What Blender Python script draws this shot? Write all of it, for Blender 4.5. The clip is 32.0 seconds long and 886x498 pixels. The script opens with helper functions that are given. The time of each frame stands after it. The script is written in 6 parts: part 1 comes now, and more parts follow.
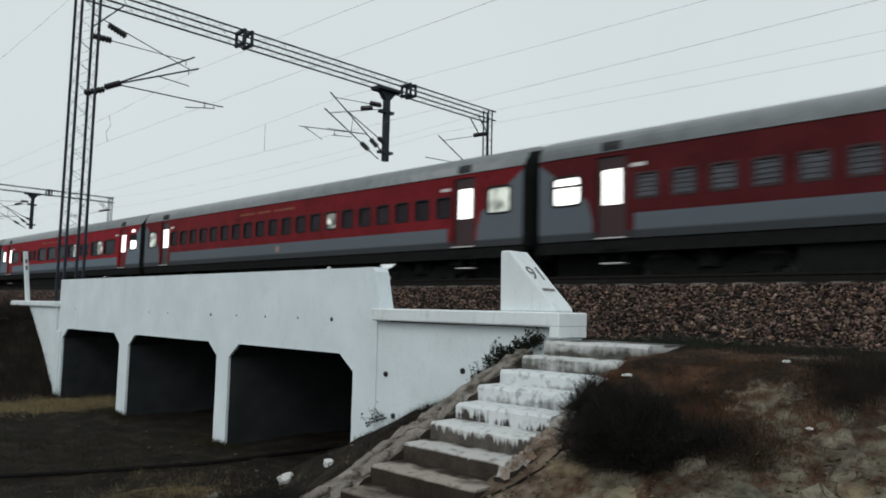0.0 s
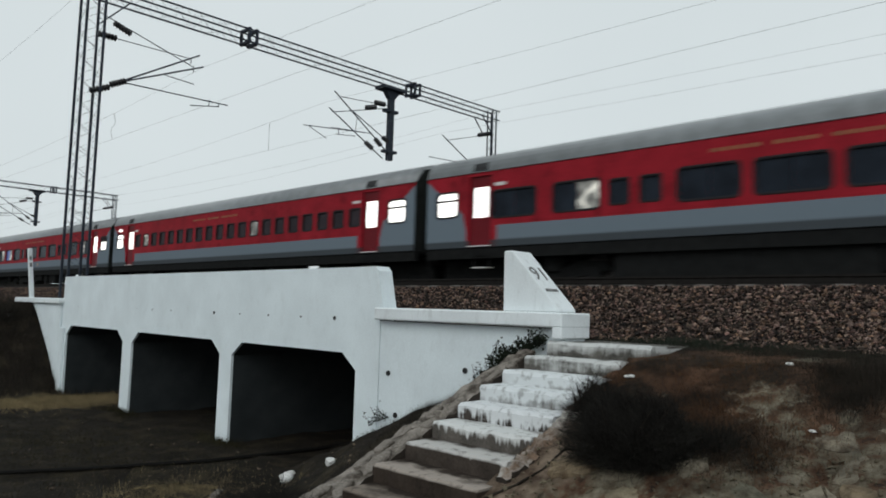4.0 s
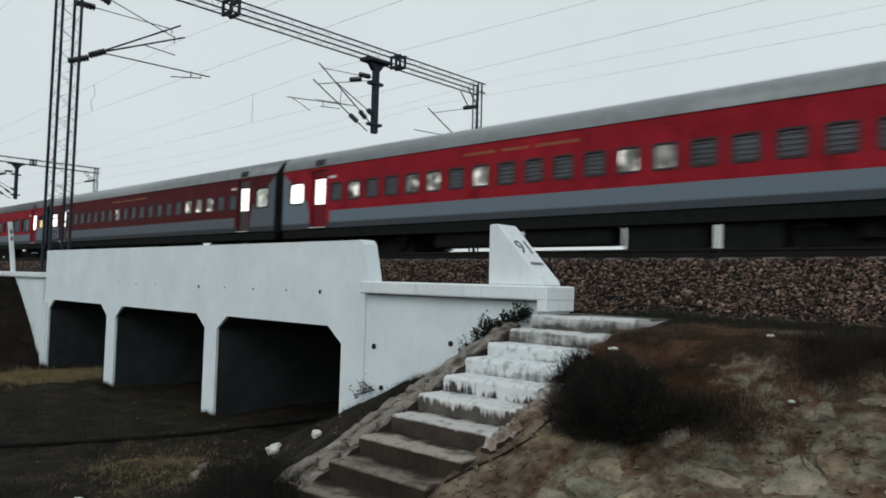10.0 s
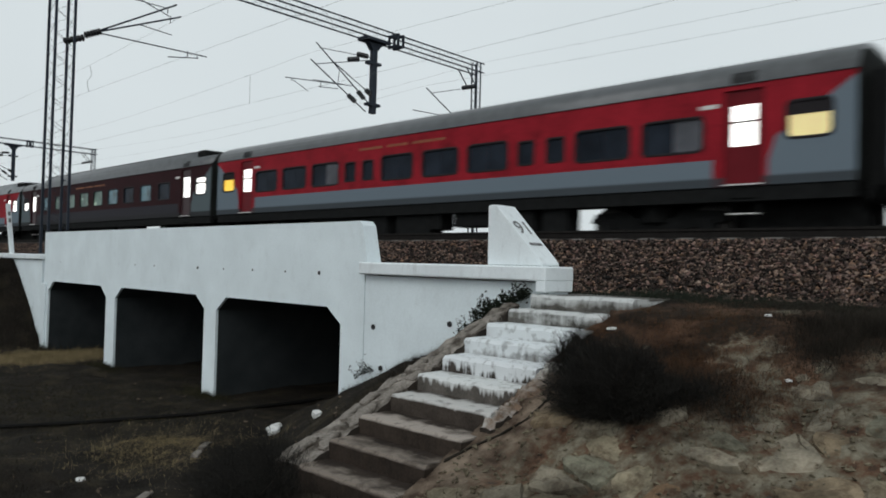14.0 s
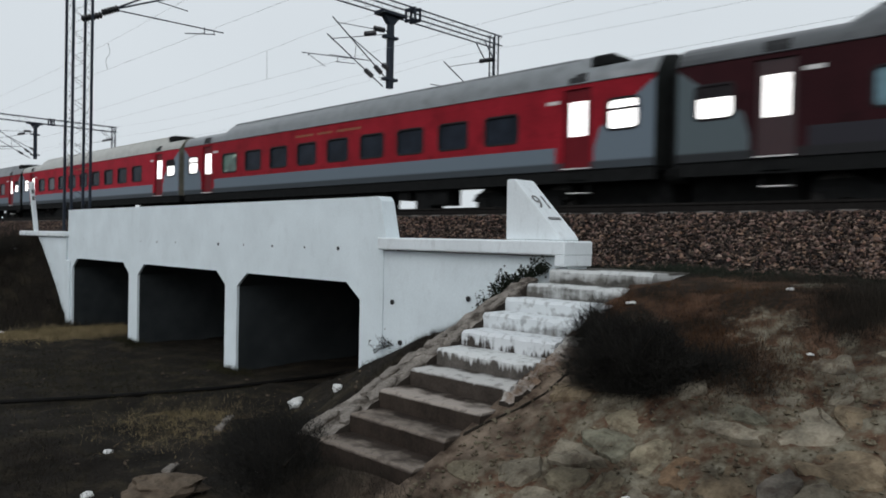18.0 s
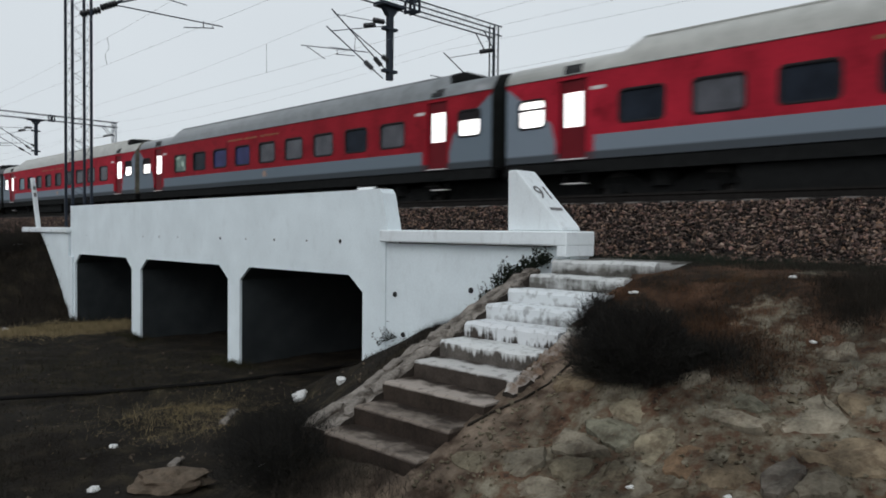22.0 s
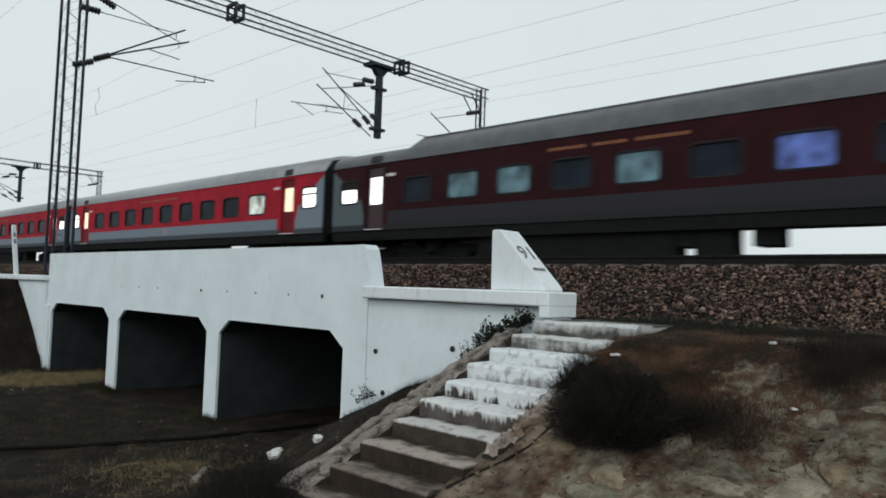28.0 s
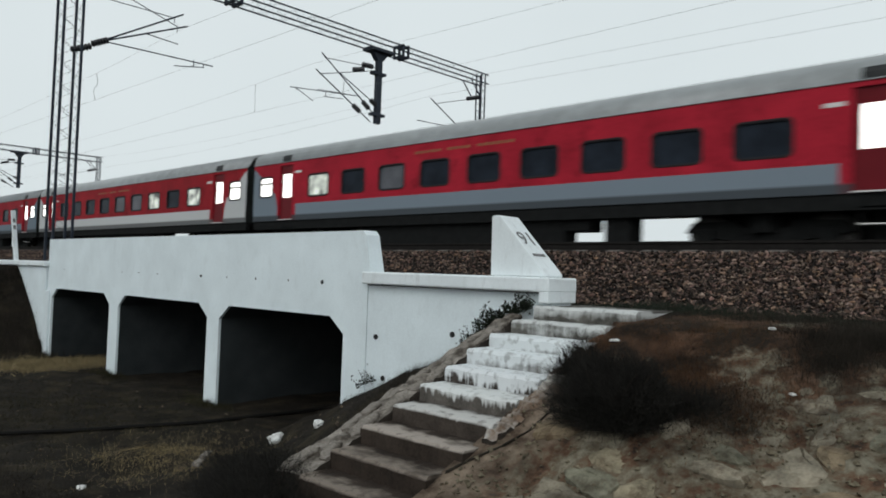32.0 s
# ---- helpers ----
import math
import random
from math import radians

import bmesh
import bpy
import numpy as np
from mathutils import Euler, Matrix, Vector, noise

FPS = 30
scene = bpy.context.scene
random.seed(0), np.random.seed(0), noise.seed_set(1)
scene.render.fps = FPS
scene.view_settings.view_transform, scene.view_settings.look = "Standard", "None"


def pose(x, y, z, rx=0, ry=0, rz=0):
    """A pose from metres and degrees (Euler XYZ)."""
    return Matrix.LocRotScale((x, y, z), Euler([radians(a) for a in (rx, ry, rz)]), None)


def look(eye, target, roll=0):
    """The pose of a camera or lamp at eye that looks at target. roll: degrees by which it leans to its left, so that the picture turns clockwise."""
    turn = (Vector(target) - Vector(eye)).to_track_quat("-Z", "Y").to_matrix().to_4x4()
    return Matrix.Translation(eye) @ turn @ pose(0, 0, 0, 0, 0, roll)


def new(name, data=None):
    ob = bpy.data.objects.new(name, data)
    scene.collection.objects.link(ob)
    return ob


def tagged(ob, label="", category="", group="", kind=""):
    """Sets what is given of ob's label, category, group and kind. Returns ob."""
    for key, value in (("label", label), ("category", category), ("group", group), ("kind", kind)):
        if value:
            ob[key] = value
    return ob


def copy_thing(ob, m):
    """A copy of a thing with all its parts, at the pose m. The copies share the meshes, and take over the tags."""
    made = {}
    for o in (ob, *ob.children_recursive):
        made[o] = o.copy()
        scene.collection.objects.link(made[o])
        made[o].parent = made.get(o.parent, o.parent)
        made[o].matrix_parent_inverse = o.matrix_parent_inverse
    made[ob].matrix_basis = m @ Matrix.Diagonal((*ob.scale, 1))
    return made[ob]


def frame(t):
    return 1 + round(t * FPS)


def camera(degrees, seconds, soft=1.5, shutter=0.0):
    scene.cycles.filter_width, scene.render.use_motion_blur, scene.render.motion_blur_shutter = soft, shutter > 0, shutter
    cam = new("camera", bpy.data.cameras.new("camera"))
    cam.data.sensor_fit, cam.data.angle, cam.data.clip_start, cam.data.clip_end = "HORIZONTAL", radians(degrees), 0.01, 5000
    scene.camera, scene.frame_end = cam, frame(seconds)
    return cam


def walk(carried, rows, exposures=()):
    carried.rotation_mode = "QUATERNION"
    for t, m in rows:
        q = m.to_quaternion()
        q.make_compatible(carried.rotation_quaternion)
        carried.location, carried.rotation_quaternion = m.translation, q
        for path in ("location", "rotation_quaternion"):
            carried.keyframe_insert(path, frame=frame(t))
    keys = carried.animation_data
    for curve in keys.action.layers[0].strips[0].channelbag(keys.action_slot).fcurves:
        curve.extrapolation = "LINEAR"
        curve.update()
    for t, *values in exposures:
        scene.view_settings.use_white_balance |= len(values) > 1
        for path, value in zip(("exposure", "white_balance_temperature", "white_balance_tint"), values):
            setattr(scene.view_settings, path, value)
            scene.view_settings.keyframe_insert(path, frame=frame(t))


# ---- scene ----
cam = camera(62.4, 32.0, soft=1.8, shutter=0.6)
EYE = 2.5  # the eye above the flat ground below the bridge
ROWS = [
    (0, -45.66, 4.86, 1.32), (0.5, -45.86, 4.69, 1.59), (1, -45.87, 5.22, 1.78), (1.5, -45.78, 5.39, 1.94),
    (2, -44.72, 5.59, 1.94), (2.5, -44.41, 5.92, 1.78), (3, -44.80, 5.48, 1.80), (3.5, -45.16, 5.07, 1.79),
    (5.5, -45.74, 4.33, 1.65), (6, -45.74, 4.08, 1.67), (6.5, -45.76, 3.53, 0.81), (7, -45.54, 3.27, 1.33),
    (7.5, -45.94, 3.27, 1.54), (8, -45.90, 3.47, 1.67), (8.5, -46.31, 3.39, 1.61), (9, -46.46, 2.99, 1.34),
    (9.5, -46.30, 3.00, 1.37), (10, -46.60, 2.79, 1.62), (10.5, -46.37, 2.66, 1.45), (11, -46.53, 2.57, 1.19),
    (11.5, -46.78, 2.09, 1.40), (12, -45.96, 2.03, 1.44), (12.5, -45.54, 1.97, 1.13), (13, -45.84, 2.33, 1.53),
    (13.5, -45.78, 1.87, 1.46), (14, -46.73, 1.29, 1.49), (14.5, -46.21, 1.15, 1.29), (16.5, -45.71, 0.19, 1.15),
    (17, -45.97, -0.31, 1.22), (17.5, -45.86, -0.42, 1.10), (18, -45.33, -0.70, 1.16), (18.5, -45.19, -0.50, 1.11),
    (19, -45.28, -0.46, 1.33), (19.5, -45.32, -0.86, 1.44), (20, -45.22, -0.94, 0.76), (20.5, -44.91, -1.04, 0.74),
    (21, -44.91, -1.24, 0.55), (21.5, -45.10, -1.36, 0.52), (22, -45.18, -1.35, 0.51), (22.5, -45.03, -1.52, 0.68),
    (23, -44.65, -1.26, 0.90), (23.5, -44.60, -1.66, 0.97), (24, -44.56, -1.45, 1.24), (24.5, -44.03, -0.49, 1.65),
    (25, -44.84, 1.59, 2.03), (25.5, -44.52, 4.01, 2.16), (27.5, -46.23, 3.55, 1.86), (28, -46.40, 3.19, 1.95),
    (28.5, -46.68, 3.13, 1.97), (29, -46.41, 2.95, 2.28), (29.5, -46.30, 2.87, 2.24), (30, -46.61, 2.90, 2.51),
    (30.5, -46.15, 2.64, 2.30), (31, -46.47, 2.46, 2.29), (31.5, -46.26, 2.42, 2.19), (32, -46.45, 2.08, 1.95),
]

walk(cam, [(t, pose(0, 0, EYE, 90 + pitch, 0, yaw) @ pose(0, 0, 0, 0, 0, roll)) for t, yaw, pitch, roll in ROWS],
     exposures=[(0.0, 0.0, 6500, 10), (14.5, 0.0, 6480, 11), (17.0, 0.0, 6400, 14), (24.2, 0.0, 6400, 14), (25.5, 0.06, 6480, 11), (28.0, 0.09, 6500, 10), (32.0, 0.08, 6500, 10)])

# ---- light: an overcast evening sky, brightest behind the viewer ----
world = bpy.data.worlds.new("overcast_sky")
scene.world = world
world.use_nodes = True
wn, wl = world.node_tree.nodes, world.node_tree.links
wn.clear()
w_out, w_bg = wn.new("ShaderNodeOutputWorld"), wn.new("ShaderNodeBackground")
w_sky = wn.new("ShaderNodeTexSky")
w_sky.sky_type, w_sky.sun_disc = "NISHITA", False
w_sky.sun_elevation, w_sky.sun_rotation = radians(16), radians(250)
w_sky.dust_density, w_sky.air_density = 4.0, 1.0
w_hsv = wn.new("ShaderNodeHueSaturation")
w_hsv.inputs["Saturation"].default_value = 0.25
w_scale = wn.new("ShaderNodeMix")
w_scale.data_type, w_scale.blend_type = "RGBA", "MULTIPLY"
w_scale.inputs[0].default_value = 1.0
w_scale.inputs[7].default_value = (0.055, 0.055, 0.055, 1)
w_mix = wn.new("ShaderNodeMix")
w_mix.data_type = "RGBA"
w_mix.inputs[0].default_value = 0.82
w_coord, w_noise, w_ramp = wn.new("ShaderNodeTexCoord"), wn.new("ShaderNodeTexNoise"), wn.new("ShaderNodeValToRGB")
w_noise.inputs["Scale"].default_value, w_noise.inputs["Detail"].default_value = 1.6, 3.0
w_ramp.color_ramp.elements[0].position, w_ramp.color_ramp.elements[1].position = 0.3, 0.75
w_ramp.color_ramp.elements[0].color, w_ramp.color_ramp.elements[1].color = (0.73, 0.81, 0.83, 1), (0.80, 0.88, 0.90, 1)
wl.new(w_coord.outputs["Generated"], w_noise.inputs["Vector"])
wl.new(w_noise.outputs["Fac"], w_ramp.inputs["Fac"])
wl.new(w_sky.outputs[0], w_hsv.inputs["Color"])
wl.new(w_hsv.outputs[0], w_scale.inputs[6])
wl.new(w_scale.outputs[2], w_mix.inputs[6])
wl.new(w_ramp.outputs[0], w_mix.inputs[7])
wl.new(w_mix.outputs[2], w_bg.inputs["Color"])
w_bg.inputs["Strength"].default_value = 1.0
wl.new(w_bg.outputs[0], w_out.inputs[0])

sun = new("sun", bpy.data.lights.new("sun", "SUN"))
sun.data.energy, sun.data.angle, sun.data.color = 0.66, radians(30), (0.97, 0.99, 1.0)
sun.matrix_world = look((-34, -17, 28), (0, 0, 0))


# ---- materials ----
def mat(name, color, rough=0.7, metal=0.0, spread=0.25, scale=6.0, fine=60.0, bump=0.2, color2=None, stain=None, stain_scale=1.2,
        stain_amount=0.5, emit=0.0, spec=0.5, bump_dist=0.01, per_object=0.0, island=0.0, placed=False, skew=1.0, shifted=False, soft=False):
    """A surface with variation at two scales, an optional second colour in stains, and fine relief."""
    m = bpy.data.materials.new(name)
    m.use_nodes = True
    n, l = m.node_tree.nodes, m.node_tree.links
    b = n["Principled BSDF"]
    b.inputs["Roughness"].default_value, b.inputs["Metallic"].default_value = rough, metal
    b.inputs["Specular IOR Level"].default_value = spec
    co = n.new("ShaderNodeTexCoord")
    at = n.new("ShaderNodeNewGeometry").outputs["Position"] if placed else co.outputs["Object"]
    if shifted:  # each object shows another piece of the pattern
        oi, add = n.new("ShaderNodeObjectInfo"), n.new("ShaderNodeVectorMath")
        add.operation = "MULTIPLY_ADD"
        add.inputs[1].default_value = (37, 23, 51)
        l.new(oi.outputs["Random"], add.inputs[0])
        l.new(co.outputs["Object"], add.inputs[2])
        at = add.outputs[0]
    n1, n2 = n.new("ShaderNodeTexNoise"), n.new("ShaderNodeTexNoise")
    for nn, s, dt in ((n1, scale, 1.0 if soft else 5.0), (n2, fine, 1.0 if soft else 4.0)):
        nn.inputs["Scale"].default_value, nn.inputs["Detail"].default_value = s, dt
        l.new(at, nn.inputs["Vector"])
    ramp = n.new("ShaderNodeValToRGB")
    c2 = color2 or tuple(min(1, c * (1 + spread)) for c in color)
    ramp.color_ramp.elements[0].color = (*[c * (1 - spread) for c in color], 1)
    ramp.color_ramp.elements[1].color = (*c2, 1)
    ramp.color_ramp.elements[0].position, ramp.color_ramp.elements[1].position = 0.32, 0.68
    mixf = n.new("ShaderNodeMath")
    mixf.operation = "MULTIPLY_ADD"
    mixf.inputs[1].default_value = 0.35
    l.new(n2.outputs["Fac"], mixf.inputs[0])
    half = n.new("ShaderNodeMath")
    half.operation = "MULTIPLY"
    half.inputs[1].default_value = 0.65
    l.new(n1.outputs["Fac"], half.inputs[0])
    l.new(half.outputs[0], mixf.inputs[2])
    l.new(mixf.outputs[0], ramp.inputs["Fac"])
    col = ramp.outputs["Color"]
    if stain:
        n3, r3, mx = n.new("ShaderNodeTexNoise"), n.new("ShaderNodeValToRGB"), n.new("ShaderNodeMix")
        n3.inputs["Scale"].default_value, n3.inputs["Detail"].default_value, n3.inputs["Roughness"].default_value = stain_scale, 0.5 if soft else 8.0, 0.65
        l.new(at, n3.inputs["Vector"])
        r3.color_ramp.elements[0].position, r3.color_ramp.elements[1].position = 1 - stain_amount - 0.08, 1 - stain_amount + 0.12
        l.new(n3.outputs["Fac"], r3.inputs["Fac"])
        mx.data_type = "RGBA"
        mx.inputs[7].default_value = (*stain, 1)
        l.new(r3.outputs["Color"], mx.inputs[0])
        l.new(col, mx.inputs[6])
        col = mx.outputs[2]
    for amount, node, socket in ((per_object, "ShaderNodeObjectInfo", "Random"), (island, "ShaderNodeNewGeometry", "Random Per Island")):
        if amount:
            oi, mr, hs = n.new(node), n.new("ShaderNodeMapRange"), n.new("ShaderNodeHueSaturation")
            mr.inputs[3].default_value, mr.inputs[4].default_value = 1 - amount, 1 + amount
            pw = n.new("ShaderNodeMath")
            pw.operation = "POWER"
            pw.inputs[1].default_value = skew
            l.new(oi.outputs[socket], pw.inputs[0])
            l.new(pw.outputs[0], mr.inputs[0])
            l.new(mr.outputs[0], hs.inputs["Value"])
            l.new(col, hs.inputs["Color"])
            col = hs.outputs["Color"]
    l.new(col, b.inputs["Base Color"])
    if emit:
        l.new(col, b.inputs["Emission Color"])
        b.inputs["Emission Strength"].default_value = emit
    if bump:
        bp = n.new("ShaderNodeBump")
        bp.inputs["Strength"].default_value, bp.inputs["Distance"].default_value = bump, bump_dist
        l.new(mixf.outputs[0], bp.inputs["Height"])
        l.new(bp.outputs[0], b.inputs["Normal"])
    return m


def whitewash(name, streak=0.35, grime=(0.16, 0.15, 0.13), lo=0.53, hi=0.80, stretch=0.35, base=(0.74, 0.77, 0.78)):
    """White lime paint with faint vertical rain streaks, patches and grime."""
    m = mat(name, base, rough=0.85, spread=0.08, scale=1.3, fine=35, bump=0.25, spec=0.2)
    n, l = m.node_tree.nodes, m.node_tree.links
    b = n["Principled BSDF"]
    base = b.inputs["Base Color"].links[0].from_socket
    co, mp, st, rp, mx = (n.new(k) for k in ("ShaderNodeTexCoord", "ShaderNodeMapping", "ShaderNodeTexNoise", "ShaderNodeValToRGB", "ShaderNodeMix"))
    mp.inputs["Scale"].default_value = (3.2, 3.2, stretch)
    st.inputs["Scale"].default_value, st.inputs["Detail"].default_value, st.inputs["Roughness"].default_value = 2.0, 7.0, 0.7
    l.new(co.outputs["Object"], mp.inputs["Vector"])
    l.new(mp.outputs[0], st.inputs["Vector"])
    l.new(st.outputs["Fac"], rp.inputs["Fac"])
    rp.color_ramp.elements[0].position, rp.color_ramp.elements[1].position = lo, hi
    rp.color_ramp.elements[1].color = (streak, streak, streak, 1)
    mx.data_type = "RGBA"
    mx.inputs[7].default_value = (*grime, 1)
    l.new(rp.outputs[0], mx.inputs[0])
    l.new(base, mx.inputs[6])
    l.new(mx.outputs[2], b.inputs["Base Color"])
    return m


M_WHITE = whitewash("whitewashed_plaster", 0.12, stretch=1.6, base=(0.70, 0.77, 0.795))
M_CAP = whitewash("whitewashed_coping", 0.4, stretch=0.9, base=(0.73, 0.775, 0.79))


def step_paint(name, white, bare, length, wave, drip, edge, wear, soft=0.06):
    """Painted concrete step: on the front the paint thins out in blotches and runs below the edge, on the top it is worn away
    behind the edge. The step's front edge is at the object's x = 0, z = 0."""
    m = mat(name, bare, rough=0.9, spread=0.5, scale=5, fine=45, bump=0.5, spec=0.15, shifted=True)
    n, l = m.node_tree.nodes, m.node_tree.links
    b = n["Principled BSDF"]
    base = b.inputs["Base Color"].links[0].from_socket
    at = n["Vector Math"].outputs[0]
    co, sp = n.new("ShaderNodeTexCoord"), n.new("ShaderNodeSeparateXYZ")
    l.new(co.outputs["Object"], sp.inputs[0])

    def op(kind, a, c=0.0, d=0.0):
        k = n.new("ShaderNodeMath")
        k.operation = kind
        for i, v in enumerate((a, c, d)):
            if isinstance(v, (int, float)):
                k.inputs[i].default_value = v
            else:
                l.new(v, k.inputs[i])
        return k.outputs[0]

    def wobble(scale, detail):
        mp, no = n.new("ShaderNodeMapping"), n.new("ShaderNodeTexNoise")
        mp.inputs["Scale"].default_value = scale
        no.inputs["Scale"].default_value, no.inputs["Detail"].default_value = 1.0, detail
        l.new(at, mp.inputs["Vector"])
        l.new(mp.outputs[0], no.inputs["Vector"])
        return op("SUBTRACT", no.outputs["Fac"], 0.5)

    def ramp(v, lo, hi):
        k = n.new("ShaderNodeMapRange")
        k.inputs[1].default_value, k.inputs[2].default_value = lo, hi
        l.new(v, k.inputs[0])
        return k.outputs[0]
    runs = op("MULTIPLY_ADD", wobble((0.1, 2.2, 5.0), 4.0), wave, op("MULTIPLY_ADD", wobble((0.2, 15.0, 1.4), 4.0), drip, length))
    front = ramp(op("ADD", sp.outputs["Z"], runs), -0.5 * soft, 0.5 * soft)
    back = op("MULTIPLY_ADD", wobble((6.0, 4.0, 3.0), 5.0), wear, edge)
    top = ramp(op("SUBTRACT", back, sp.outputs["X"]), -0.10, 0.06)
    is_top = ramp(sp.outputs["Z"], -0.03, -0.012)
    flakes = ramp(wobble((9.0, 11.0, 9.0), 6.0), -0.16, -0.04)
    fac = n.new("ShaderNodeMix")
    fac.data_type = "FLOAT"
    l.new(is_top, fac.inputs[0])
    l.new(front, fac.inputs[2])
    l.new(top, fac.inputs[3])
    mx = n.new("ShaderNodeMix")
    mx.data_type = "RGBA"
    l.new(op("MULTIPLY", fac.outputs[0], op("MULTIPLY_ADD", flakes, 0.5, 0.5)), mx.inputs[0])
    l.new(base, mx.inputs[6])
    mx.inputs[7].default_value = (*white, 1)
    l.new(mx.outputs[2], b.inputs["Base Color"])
    return m


M_STEP_TOP = step_paint("stained_white_step", (0.52, 0.53, 0.52), (0.10, 0.095, 0.085), 0.055, 0.42, 0.16, 0.28, 0.9, 0.11)
M_STEP = step_paint("whitewashed_step", (0.63, 0.66, 0.67), (0.15, 0.145, 0.135), 0.165, 0.30, 0.20, 0.5, 0.6, 0.08)
M_STEP_RUNS = step_paint("whitewashed_step_with_dark_runs", (0.62, 0.64, 0.65), (0.05, 0.042, 0.036), 0.15, 0.42, 0.42, 0.45, 0.6, 0.06)
M_STEP_DRIP = step_paint("white_step_with_drips", (0.58, 0.59, 0.58), (0.095, 0.085, 0.075), 0.035, 0.16, 0.30, 0.34, 0.6, 0.05)
# lower steps: besides wear, pale tops and near-black fronts paint in light and shade
M_STEP_WORN = step_paint("worn_shade_fronted_step_with_pale_edge", (0.46, 0.45, 0.43), (0.050, 0.040, 0.033), 0.012, 0.16, 0.10, 0.26, 0.6, 0.035)
M_STEP_FOOT = step_paint("dirty_shade_fronted_lowest_step", (0.18, 0.15, 0.125), (0.030, 0.022, 0.017), 0.004, 0.05, 0.02, 0.14, 0.6, 0.03)
M_STEP_LOW = step_paint("bare_grimy_shade_fronted_step", (0.31, 0.27, 0.235), (0.036, 0.027, 0.021), 0.006, 0.08, 0.03, 0.19, 0.6, 0.03)
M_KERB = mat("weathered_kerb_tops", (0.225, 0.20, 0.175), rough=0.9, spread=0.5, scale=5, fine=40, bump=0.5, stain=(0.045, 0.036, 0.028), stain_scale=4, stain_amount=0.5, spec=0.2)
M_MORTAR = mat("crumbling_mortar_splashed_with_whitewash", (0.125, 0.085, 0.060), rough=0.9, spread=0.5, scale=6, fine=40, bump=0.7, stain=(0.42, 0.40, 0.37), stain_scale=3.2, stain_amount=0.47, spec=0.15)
# kerb sides only: grime plus a dark tone that paints in their shade
M_CONC = mat("grimy_shade_dark_kerb_concrete", (0.046, 0.037, 0.030), rough=0.9, spread=0.5, scale=4, fine=40, bump=0.5, stain=(0.018, 0.014, 0.011), stain_amount=0.5, spec=0.2)
# near-black throughout: the colour stands in for the shade inside the cells
M_DARKCONC = mat("shade_dark_inner_concrete", (0.030, 0.035, 0.037), rough=0.9, spread=0.3, scale=2, bump=0.3, spec=0.15)
M_HOLE = mat("dark_weep_hole", (0.012, 0.012, 0.012), rough=0.9, bump=0)
M_SOIL = mat("dry_soil_with_litter", (0.0135, 0.0110, 0.0085), rough=0.95, spread=0.55, scale=1.4, fine=25, bump=1.0, bump_dist=0.05,
             stain=(0.042, 0.034, 0.021), stain_scale=1.9, stain_amount=0.42, spec=0.1)
# the bank by the stairs is paler, redder earth than the flat ground below the bridge
_n, _l = M_SOIL.node_tree.nodes, M_SOIL.node_tree.links
_b = _n["Principled BSDF"]
_base = _b.inputs["Base Color"].links[0].from_socket
_co, _sp, _ad, _no, _rp, _mx, _r2, _n2 = (_n.new(k) for k in ("ShaderNodeTexCoord", "ShaderNodeSeparateXYZ", "ShaderNodeMath", "ShaderNodeTexNoise", "ShaderNodeMapRange", "ShaderNodeMix", "ShaderNodeValToRGB", "ShaderNodeTexNoise"))
_l.new(_co.outputs["Object"], _sp.inputs[0])
_no.inputs["Scale"].default_value, _no.inputs["Detail"].default_value = 1.1, 4
_n2.inputs["Scale"].default_value, _n2.inputs["Detail"].default_value, _n2.inputs["Roughness"].default_value = 2.6, 9, 0.65
_l.new(_co.outputs["Object"], _no.inputs["Vector"])
_l.new(_co.outputs["Object"], _n2.inputs["Vector"])
_ad.operation = "MULTIPLY_ADD"
_l.new(_no.outputs["Fac"], _ad.inputs[0])
_ad.inputs[1].default_value = 1.6
_l.new(_sp.outputs["Y"], _ad.inputs[2])
_rp.inputs[1].default_value, _rp.inputs[2].default_value, _rp.inputs[3].default_value, _rp.inputs[4].default_value = 4.6, 5.6, 1.0, 0.0
_l.new(_ad.outputs[0], _rp.inputs[0])
_r2.color_ramp.elements[0].position, _r2.color_ramp.elements[1].position = 0.41, 0.62
_r2.color_ramp.elements[0].color, _r2.color_ramp.elements[1].color = (0.046, 0.030, 0.021, 1), (0.185, 0.142, 0.106, 1)
_l.new(_n2.outputs["Fac"], _r2.inputs["Fac"])
# towards the shoulder the earth turns reddish and dark with rotted grass
_r4, _up, _ux, _m4, _n4 = (_n.new(k) for k in ("ShaderNodeValToRGB", "ShaderNodeMapRange", "ShaderNodeMath", "ShaderNodeMix", "ShaderNodeTexNoise"))
_n4.inputs["Scale"].default_value, _n4.inputs["Detail"].default_value, _n4.inputs["Roughness"].default_value = 1.7, 8, 0.62
_l.new(_co.outputs["Object"], _n4.inputs["Vector"])
_r4.color_ramp.elements[0].position, _r4.color_ramp.elements[1].position = 0.43, 0.63
_r4.color_ramp.elements[0].color, _r4.color_ramp.elements[1].color = (0.018, 0.013, 0.009, 1), (0.112, 0.060, 0.036, 1)
_l.new(_n4.outputs["Fac"], _r4.inputs["Fac"])
_ux.operation = "MULTIPLY_ADD"
_l.new(_n4.outputs["Fac"], _ux.inputs[0])
_ux.inputs[1].default_value = -4.2
_l.new(_sp.outputs["X"], _ux.inputs[2])
_up.inputs[1].default_value, _up.inputs[2].default_value = 2.95, 3.6
_l.new(_ux.outputs[0], _up.inputs[0])
_m4.data_type = "RGBA"
_l.new(_up.outputs[0], _m4.inputs[0])
